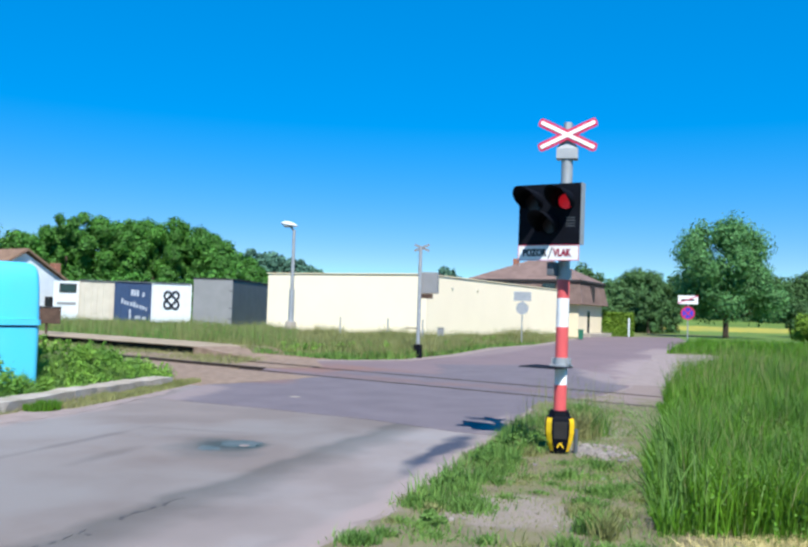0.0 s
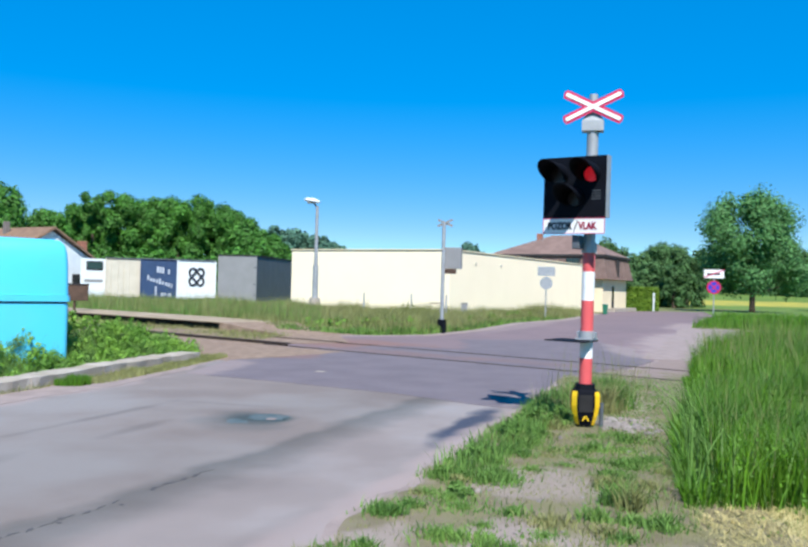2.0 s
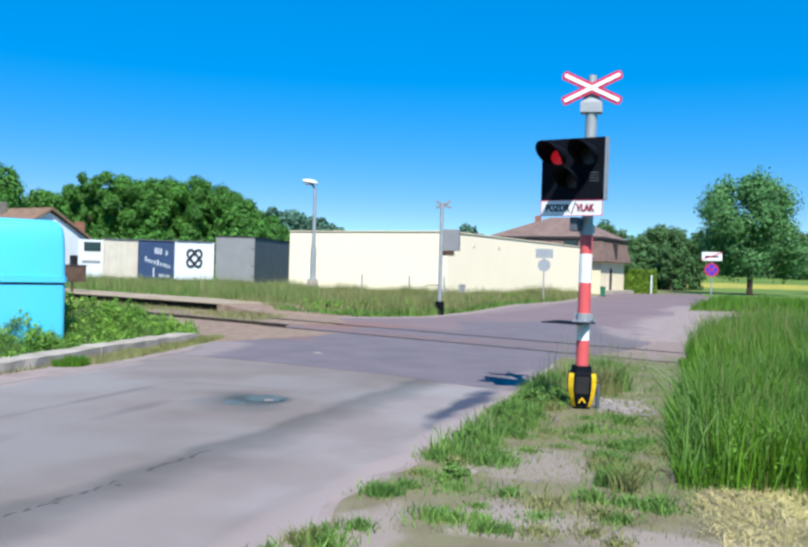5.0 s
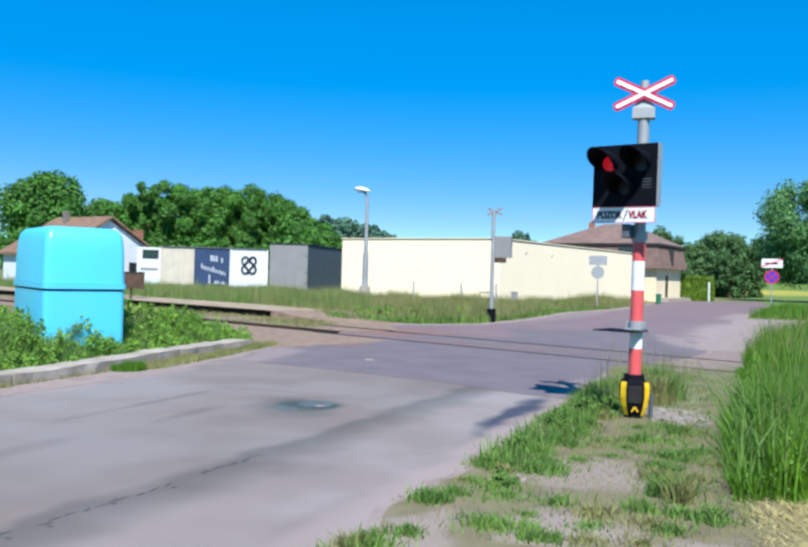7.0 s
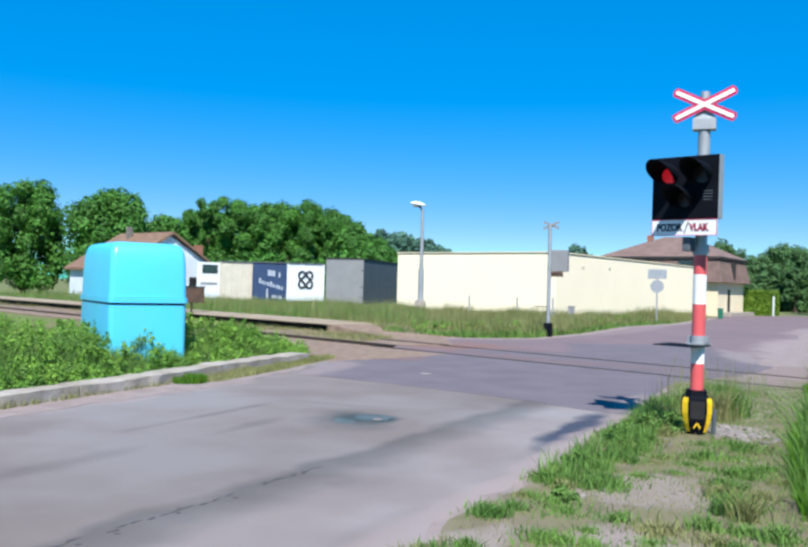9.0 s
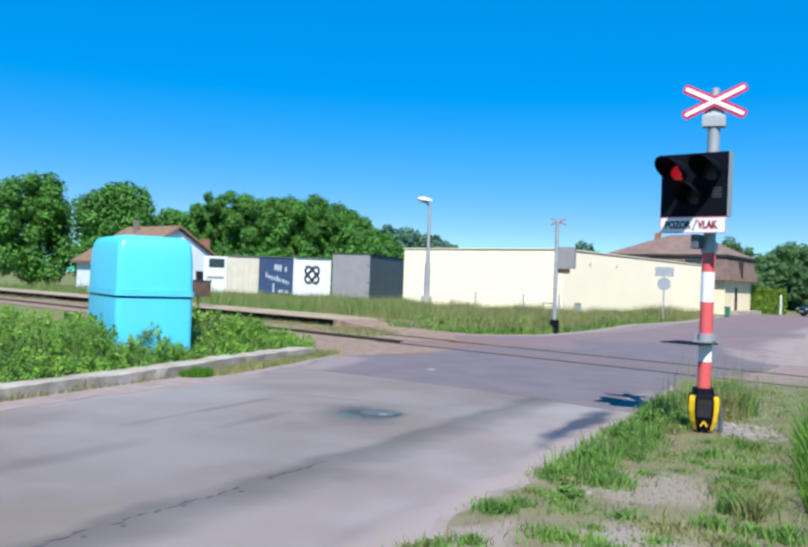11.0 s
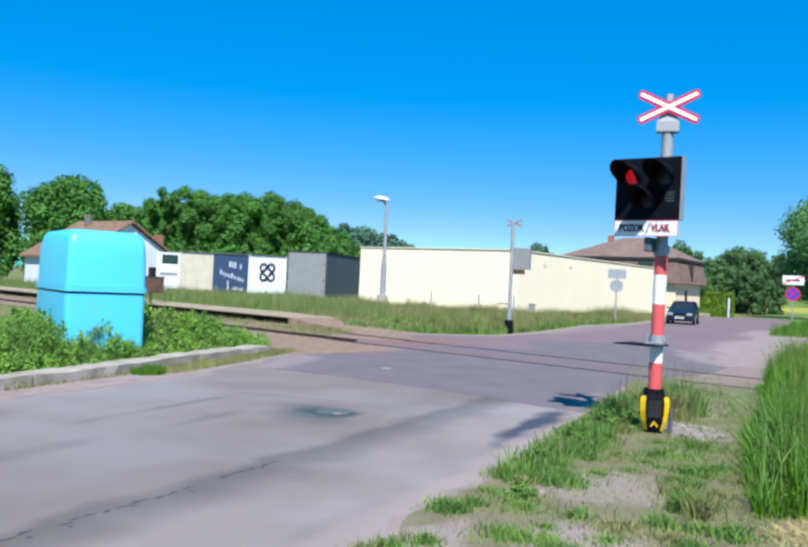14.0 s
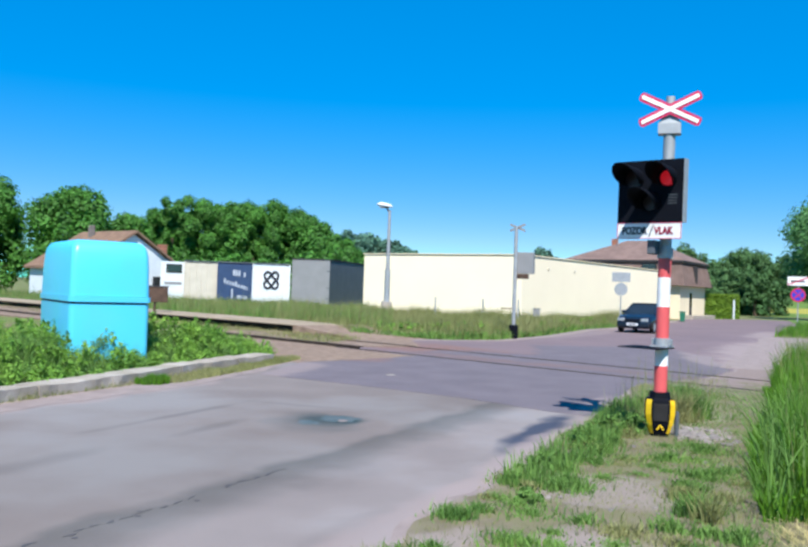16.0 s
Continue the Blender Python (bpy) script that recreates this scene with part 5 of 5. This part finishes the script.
    leaf_mesh("stem_leaves", cs, [0.05] * len(cs), 7000, 0.028, M_BUSH, rng, b, shell=0.1)
    g = scatter(near_bank, 22000, rng)
    hs = bank_height(g[:, 0], g[:, 1])
    blades("bank_green", g, (hs * 0.5, hs * 1.35), 0.005, M_VERGE, rng, bend=0.8, label="green grass among the nettles")
    g = scatter(poly, 5000, rng)
    hs = bank_height(g[:, 0], g[:, 1])
    blades("bank_grass", g, (hs * 0.7, hs * 1.5), 0.004, M_GRASS_DRY, rng, label="tall seeding grass among the nettles")
    # grass strip between kerb and asphalt
    strip = [(-5.35, 12.2), (-4.9, 12.6), (-4.55, 14.6), (-4.2, 17.6), (-4.5, 18.0), (-4.9, 15.8)]
    blades("kerb_grass", scatter(strip, 8000, rng), (0.04, 0.17), 0.006, M_GRASS_DRY, rng, label="low dry grass along the kerb")
    tuft = [(-5.3 + 0.28 * math.cos(a), 12.4 + 0.3 * math.sin(a)) for a in np.arange(0, 6.2, 0.7)]
    blades("kerb_tuft", scatter(tuft, 1500, rng), (0.08, 0.25), 0.007, M_GRASS, rng, label="green weed tuft at the kerb")
    # tall grass beside the verge
    tall = [(2.20, 6.25), (2.36, 6.9), (2.70, 8.2), (3.33, 10.3), (4.25, 12.8), (4.85, 15.4), (5.7, 18.0), (8, 18.6), (14, 18.8), (34, 20), (14, 6.2)]
    beyond = [(4.9, 15.6), (5.75, 18.2), (7.1, 21.4), (9.2, 25.4), (12.8, 31.6), (16.5, 33.6), (44, 34), (34, 20), (14, 17.5), (7, 15.5)]
    blades("meadow_edge_grass", scatter(beyond, 70000, rng, near=(7, 19, 9)), (0.28, 0.85), 0.0065, M_GRASS, rng, bend=0.6, label="knee-high green grass beside the side path")
    blades("meadow_edge_stalks", scatter(beyond, 4200, rng, near=(6, 18, 7)), (0.6, 1.15), 0.006, M_GRASS_DRY, rng, bend=0.4, label="pale seeding stalks beside the side path")
    blades("tall_grass", scatter(tall, 135000, rng, near=(3, 7, 4.5)), (0.22, 0.80), 0.0056, M_GRASS, rng, bend=0.55, label="tall lush green roadside grass")
    rim = [(1.92, 6.2), (2.08, 6.9), (2.42, 8.2), (3.05, 10.3), (4.05, 12.8), (4.70, 15.4), (5.3, 15.2), (4.5, 12.6), (3.5, 10.1), (2.8, 8.0), (2.5, 6.4)]
    blades("rim_grass", scatter(rim, 9000, rng), (0.08, 0.32), 0.0055, M_GRASS, rng, bend=0.9, label="lower green grass leaning out over the verge")
    arch = scatter([(1.95, 6.3), (2.5, 8.2), (3.1, 10.3), (5.6, 12.6), (5.4, 9.0), (5.0, 6.3)], 2600, rng)
    blades("arching_grass", arch, (0.55, 0.80), 0.0065, M_VERGE, rng, bend=1.0, label="pale green arching grass blades")
    blades("seed_stalks", scatter(tall, 5000, rng, near=(3, 7, 6)), (0.6, 1.05), 0.004, M_GRASS_DRY, rng, bend=0.35, label="pale seeding stalks in the tall grass")
    front = [(1.95, 5.6), (2.15, 6.6), (2.6, 8.2), (3.2, 10.3), (4.2, 12.8), (5.6, 12.6), (5.4, 9.0), (5.0, 5.6)]
    wild = thing("wild_herbs", pose(0, 0, 0), "broad-leaved green herbs inside the tall grass", "weeds", kind="stuff")
    pts = scatter(front, 420, rng)
    leaf_mesh("foliage", [(x, y, rng.uniform(0.06, 0.55)) for x, y in pts], [rng.uniform(0.08, 0.2) for _ in pts], 6000, 0.015, M_GRASS, rng, wild, shell=0.2)
    # straw at the near edge
    straw = [(1.65, 4.3), (1.9, 5.9), (2.5, 6.5), (6.0, 6.5), (5, 3.5), (2.2, 3.4)]
    blades("straw", scatter(straw, 24000, rng), (0.025, 0.09), 0.0028, M_STRAW, rng, bend=3.5, label="cut yellow straw lying on the ground", category="straw")
    # sparse grass on the bare verge
    spots = []
    for k in range(32):
        f = rng.uniform(0, 1)
        x, y = np.interp(f, [0, 0.2, 0.5, 0.8, 1], [-0.35, 0.15, 0.75, 1.35, 1.95]), np.interp(f, [0, 0.2, 0.5, 0.8, 1], [5.6, 7.0, 8.8, 10.8, 12.8])
        spots.append((x + rng.uniform(0.05, 0.5), y + rng.uniform(-0.2, 0.2), rng.uniform(0.12, 0.26), 0.15))
    for k in range(20):
        f = rng.uniform(0, 1)
        spots.append((-1.15 + 1.45 * f + rng.uniform(0.0, 0.30), 3.6 + 4.0 * f, rng.uniform(0.08, 0.17), 0.13))
    for k in range(14):
        spots.append((rng.uniform(0.1, 1.7), rng.uniform(4.9, 5.9), rng.uniform(0.10, 0.22), 0.11))
    for k in range(10):
        spots.append((rng.uniform(1.4, 2.4), rng.uniform(6.4, 9.0), rng.uniform(0.10, 0.2), 0.13))
    for k in range(12):
        spots.append((rng.uniform(2.15, 2.65), rng.uniform(11.0, 12.6), rng.uniform(0.12, 0.24), 0.46))
    for k in range(16):
        spots.append((rng.uniform(0.9, 2.2), rng.uniform(7.4, 9.4), rng.uniform(0.12, 0.26), 0.07))
    for x, y, r, h in ((1.52, 6.15, 0.10, 0.34), (1.40, 6.3, 0.12, 0.22), (1.20, 5.85, 0.14, 0.18), (0.62, 5.95, 0.20, 0.13), (0.85, 5.7, 0.2, 0.16), (1.62, 5.7, 0.16, 0.2)):
        spots.append((x, y, r, h))
    for i, (x, y, r, h) in enumerate(spots):
        n = int(420 * r / 0.2)
        a, q = rng.uniform(0, 6.283, n), rng.normal(0, r * 0.6, n)
        blades("grass_clump", np.stack([x + q * np.cos(a), y + q * np.sin(a)], -1), (0.02, h), 0.0055, M_VERGE if i % 4 else M_GRASS_DRY, rng, bend=0.9, label="ragged green grass clump on the roadside earth")
    st = [(1.3, 10.3), (1.9, 10.2), (3.2, 12.0), (3.4, 14.5), (2.3, 14.0)]
    edge_line = [(0.05, 6.9), (0.35, 6.8), (1.0, 8.4), (1.75, 10.4), (2.3, 12.8), (1.75, 12.6), (1.2, 10.6), (0.62, 8.8)]
    blades("edge_weeds", scatter(edge_line, 2600, rng), (0.04, 0.30), 0.0055, M_VERGE, rng, bend=0.6, label="upright green weeds along the road's edge")
    blades("thin_stalks", scatter(st, 160, rng), (0.35, 0.95), 0.0035, M_GRASS_DRY, rng, bend=0.25, label="thin dry stalks round the signal foot")
    # dock weeds along the road's edge
    edge = [(0.25, 7.35, 0.08), (0.42, 7.9, 0.09), (0.62, 8.45, 0.12), (0.8, 8.9, 0.11), (0.97, 9.4, 0.14), (1.12, 9.75, 0.12), (1.28, 10.2, 0.16), (1.5, 9.9, 0.13), (1.3, 9.3, 0.12), (0.15, 6.4, 0.10), (0.45, 6.9, 0.09)]
    for x, y, r in edge:
        if rng.random() < 0.25:
            continue
        w = thing("weed", pose(x + 0.10, y, 0), "bushy green weed at the road's edge", "weed", "roadside weeds")
        tip = rng.uniform(0.10, 0.30)
        cs = [(rng.normal(0, r * 0.6), rng.normal(0, r * 0.6), rng.uniform(0.02, tip)) for _ in range(16)]
        leaf_mesh("foliage", cs, [r * 0.38] * 16, 620, 0.018, M_VERGE, rng, w, shell=0.2)
    low = [(1.3, 5.6), (1.9, 5.6), (2.6, 8.2), (3.2, 10.3), (4.2, 12.8), (5.2, 16.2), (3.0, 15.0), (2.1, 12.2), (1.9, 9.0)]
    blades("low_grass", scatter(low, 9000, rng), (0.02, 0.09), 0.004, M_VERGE, rng, bend=1.0, label="short green grass on the bare verge")
    verge = [(-0.5, 5.6), (0.5, 8.7), (1.65, 12.5), (2.6, 15.7), (4.6, 17.6), (3.6, 12.4), (2.9, 10.0), (2.2, 7.0), (1.9, 5.0), (-0.6, 5.0)]
    blades("verge_grass", scatter(verge, 15000, rng), (0.015, 0.075), 0.003, M_GRASS_DRY, rng, label="short sparse dry grass on the verge")
    dry = [(0.2, 6.2), (0.75, 8.2), (1.5, 9.4), (2.3, 9.3), (2.9, 10.6), (3.4, 11.6), (2.6, 8.6), (2.1, 6.6), (1.4, 6.2)]
    blades("dry_blades", scatter(dry, 4200, rng), (0.015, 0.06), 0.0028, M_GRASS_DRY, rng, bend=2.2, label="short dead grass blades on the verge")
    # rubble beside the signal's foot
    for i in range(64):
        x, y = 2.38 + rng.normal(0, 0.20), 10.05 + rng.normal(0, 0.28)
        if x < 2.04:
            continue
        bm = bmesh.new()
        bmesh.ops.create_icosphere(bm, subdivisions=1, radius=rng.uniform(0.03, 0.085))
        for v in bm.verts:
            v.co *= 1 + 0.5 * noise.noise(v.co * 20 + Vector((i, 0, 0)))
            v.co.z *= 0.55
        st = tagged(part("rubble_stone", bm, M_STONE), "pale broken stone lying beside the signal foot", "stone", "rubble by the signal")
        st.location = (x, y, 0.015)
    # small pale stones strewn over the bare earth
    for i in range(20):
        f = rng.uniform(0, 1)
        x, y = -0.25 + 1.6 * f + rng.uniform(0.1, 1.5), 5.0 + 4.6 * f
        bm = bmesh.new()
        bmesh.ops.create_icosphere(bm, subdivisions=1, radius=rng.uniform(0.012, 0.038))
        for v in bm.verts:
            v.co *= 1 + 0.5 * noise.noise(v.co * 40 + Vector((i, 3, 0)))
            v.co.z *= 0.6
        st = tagged(part("pebble", bm, M_STONE), "small pale stone on the dry earth", "stone", "pebbles on the verge")
        st.location = (x, y, 0.024)
    # verge along the far road and platform
    back = [track(18.5, 21.0), track(22, 20.4), track(60, 20.4), (-42, 58), (-26, 58), (-14, 54), (-8.8, 50.0), (-5.5, 45), (-4.0, 30)]
    blades("platform_grass", scatter(back, 46000, rng, near=(-7, 32, 14)), (0.35, 0.85), 0.012, M_VERGE, rng, label="tall green grass behind the platform")
    blades("platform_straw", scatter(back, 16000, rng, near=(-7, 34, 14)), (0.5, 1.15), 0.008, M_GRASS_DRY, rng, label="pale seeding grass behind the platform")
    weedy = [track(17, 15.4), track(30, 15.4), track(30, 17.9), track(18, 17.9)]
    blades("ballast_weeds", scatter(weedy, 5000, rng), (0.05, 0.22), 0.007, M_GRASS_DRY, rng, z0=0.04, bend=0.8, label="dry brownish weeds in the ballast")
    fv = [(-5.2, 27.2), (-1.4, 27.2), (0.1, 28.3), (1.8, 32.3), (4.2, 40.4), (7.6, 47.2), (11.6, 58.0), (10.0, 60.0), (1.5, 44.0), (-9.0, 49.5), (-30, 56), (-32, 50), (-10, 34.0)]
    blades("far_verge_grass", scatter(fv, 80000, rng, near=(0, 28, 14)), (0.25, 0.80), 0.010, M_GRASS_DRY, rng, label="rough green and straw-coloured verge grass")
    blades("far_verge_green", scatter(fv, 20000, rng, near=(-2, 28, 10)), (0.15, 0.42), 0.014, M_VERGE, rng, label="green grass in the verge")
    front_line = [(-4.8, 26.6), (-1.6, 26.9), (0.0, 28.1), (1.75, 32.1), (4.2, 40.2), (7.6, 47.1), (7.1, 47.6), (3.5, 41.0), (1.1, 33.0), (-0.7, 29.0), (-2.0, 27.9), (-4.8, 27.6)]
    blades("edge_green", scatter(front_line, 14000, rng, near=(-1, 28, 8)), (0.08, 0.38), 0.016, M_VERGE, rng, bend=0.8, label="fresh green weeds along the far road's edge")
    for i in range(16):
        f = rng.uniform(0, 1)
        x, y = np.interp(f, [0, 0.3, 0.5, 1], [-4.0, -1.2, 0.3, 6.0]), np.interp(f, [0, 0.3, 0.5, 1], [27.6, 28.0, 29.6, 45.0])
        w = thing("verge_weed", pose(float(x) + rng.uniform(-0.9, 0.0), float(y) + rng.uniform(0, 1.5), 0), "leafy green weed in the far verge", "weed", "verge weeds")
        r = rng.uniform(0.16, 0.32)
        leaf_mesh("foliage", [(rng.normal(0, r), rng.normal(0, r), rng.uniform(0.03, 0.45)) for _ in range(12)], [r * 0.5] * 12, 500, 0.04, M_BUSH, rng, w, shell=0.2)
    kerb_foot = [(-6.35, 8.4), (-5.85, 10.4), (-5.5, 11.8), (-5.22, 13.6), (-4.9, 15.6), (-4.5, 17.0), (-4.7, 17.2), (-5.05, 15.6), (-5.36, 13.6), (-5.66, 11.8), (-6.0, 10.4), (-6.5, 8.6)]
    blades("kerb_foot_grass", scatter(kerb_foot, 2600, rng), (0.04, 0.17), 0.005, M_GRASS_DRY, rng, bend=0.8, label="thin dry grass at the foot of the kerb")
    wall_foot = [(-6.0, 43.0), (0.6, 43.4), (1.6, 43.6), (4.5, 44.6), (8.5, 52.0), (8.0, 53.0), (1.4, 42.5), (0.4, 38.0), (-3.0, 38.0), (-7.0, 40.0)]
    blades("verge_straw", scatter(wall_foot, 12000, rng), (0.45, 1.05), 0.010, M_GRASS_DRY, rng, bend=0.4, label="straw-coloured seeding grass before the warehouse")
    bed = [track(18, 15.5), track(60, 15.5), track(60, 19.8), track(18.5, 19.8)]
    blades("bed_weeds", scatter(bed, 5000, rng), (0.08, 0.3), 0.008, M_GRASS_DRY, rng, label="dry weeds along the track")
    rv = [(12.8, 40.6), (18, 39.4), (60, 39), (60, 60), (21, 59)]
    blades("right_verge_grass", scatter(rv, 26000, rng, near=(16, 44, 14)), (0.25, 0.75), 0.016, M_GRASS, rng, label="green meadow grass beyond the side path")
    # meadow and yellow field far off
    tagged(part("meadow", prism([(21, 61), (70, 60), (300, 95), (300, 110), (40, 96), (28, 86)], -0.02, 0.02), M_FIELD), "mown green meadow", "meadow", kind="structure")
    for name, mt, lab, rows in (("near_slope", M_FIELD, "green field rising from the meadow", [(98, -0.02), (104, 0.10), (108.5, 0.30)]), ("yellow_field", M_RAPE, "yellow flowering field strip on the far slope", [(108.5, 0.30), (113, 0.62), (117, 0.88)]), ("far_slope", M_FIELD, "green far field rising to the woods", [(117, 0.88), (128, 1.60), (136, 2.0)])):
        vs = [(x, y + (x - 30) * 0.09, z + 0.004) for y, z in rows for x in (29.5, 60, 120, 300)]
        fs = [(4 * r + c, 4 * r + c + 1, 4 * r + c + 5, 4 * r + c + 4) for r in range(2) for c in range(3)]
        tagged(mesh_of(name, vs, fs, mt), lab, "field", kind="structure")


def build_road_marks():
    rng = random.Random(3)

    def blob(name, x, y, rx, ry, rz, z, mt, lab, n=30, rough=0.25):
        o = []
        for i in range(n):
            a = 2 * math.pi * i / n
            k = 1 + rough * (noise.noise(Vector((math.cos(a) * 1.5 + x, math.sin(a) * 1.5 + y, 0))) + rng.uniform(-0.3, 0.3))
            px, py = rx * k * math.cos(a), ry * k * math.sin(a)
            c, s = math.cos(radians(rz)), math.sin(radians(rz))
            o.append((x + px * c - py * s, y + px * s + py * c))
        return tagged(part(name, prism(o, 0.0, z), mt), lab, "road mark", kind="structure")
    blob("oil_stain", -1.86, 9.92, 0.27, 0.20, 15, 0.0130, M_STAIN, "dark teal oil stain on the asphalt", 44, 0.7)
    blob("oil_stain", -2.15, 9.55, 0.13, 0.15, 30, 0.0130, M_STAIN, "small dark oil stain on the asphalt", 36, 0.8)
    blob("worn_spot", -1.80, 9.78, 0.06, 0.06, 20, 0.0142, M_GRAVEL, "small pale worn spot in the stain", 26, 0.6)
    blob("white_mark", -1.92, 15.24, 0.09, 0.075, 0, 0.022, M_CONCRETE, "small pale paint spot")
    pts = [(-3.55, 2.3), (-3.2, 3.4), (-2.67, 4.74), (-2.28, 5.71), (-1.8, 7.07)]
    for (x0, y0), (x1, y1) in zip(pts, pts[1:]):
        n = 9
        for k in range(n):
            if rng.random() < 0.14:
                continue
            f0, f1 = (k + 0.1 * rng.random()) / n, (k + 0.95) / n
            a, b = rng.uniform(-0.03, 0.03), rng.uniform(-0.03, 0.03)
            xa, ya, xb, yb = x0 + (x1 - x0) * f0 + a, y0 + (y1 - y0) * f0, x0 + (x1 - x0) * f1 + b, y0 + (y1 - y0) * f1
            w = rng.uniform(0.007, 0.026)
            m = rng.uniform(-0.02, 0.02)
            o = [(xa, ya), ((xa + xb) / 2 + w + m, (ya + yb) / 2), (xb, yb), ((xa + xb) / 2 - w + m, (ya + yb) / 2)]
            if rng.random() < 0.5:
                blob("road_chip", xa + rng.uniform(-0.05, 0.12), ya, 0.022, 0.016, 0, 0.0142, M_CRACK, "small dark chip in the asphalt", 7)
            tagged(part("road_crack", prism(o, 0.0, 0.0145), M_CRACK), "short dark crack in the old asphalt", "road mark", kind="structure")


build_ground()
build_road()
build_track()
build_gutter()
build_track_side()
build_kerb()
build_road_marks()
build_warehouse()
build_mansard_house()
build_containers()
build_gable_house()
build_relay_hut()
SHUTTERS = build_signal()
build_far_signal()
build_street_things()
CAR = build_car()
build_plants()


def motions():
    # the two red lamps flash in turn, 0.96 s a cycle: they glow all the time, and an added shutter slides aside behind
    # the face plate while its lamp shows
    period, left_on, first = 0.959, 0.52, 0.11
    for k, (sh, x, y, z, mid) in enumerate(SHUTTERS):
        turns = []
        n = -1
        while first + n * period < 16.3:
            a = first + n * period
            turns += [(a, k == 0), (a + left_on, k == 1)]
            n += 1
        rows, lit = [], False
        for t, now in turns:
            if t <= 0:
                lit = now
                continue
            if not rows:
                rows.append((0.0, lit))
            if t >= 15.98:
                break
            rows += [(t - 0.01, lit), (t + 0.024, now)]
            lit = now
        if rows[-1][0] < 15.97:
            rows.append((16.0, lit))
        walk(sh, [(t, pose(mid if on else x, y, z + (0.09 if on else 0.0))) for t, on in rows])
    road = [(0.0, 110, 77.5), (6.0, 66, 76.5), (9.0, 39, 75.0), (10.5, 26.5, 73.6), (11.5, 20.0, 70.8), (12.0, 17.7, 66.3), (12.5, 15.95, 62.5), (13.0, 14.05, 58.2), (13.5, 12.4, 54.8), (14.0, 11.2, 51.0), (14.5, 9.6, 46.4),
            (15.0, 8.3, 42.9), (15.5, 7.4, 41.2), (16.0, 6.75, 39.8)]
    rows = []
    for i, (t, x, y) in enumerate(road):
        (xa, ya), (xb, yb) = road[max(0, i - 1)][1:], road[min(len(road) - 1, i + 1)][1:]
        heading = math.degrees(math.atan2(xb - xa, -(yb - ya)))
        rows.append((t, pose(x, y, 0.012, 0, 0, heading)))
    walk(CAR, rows)


motions()
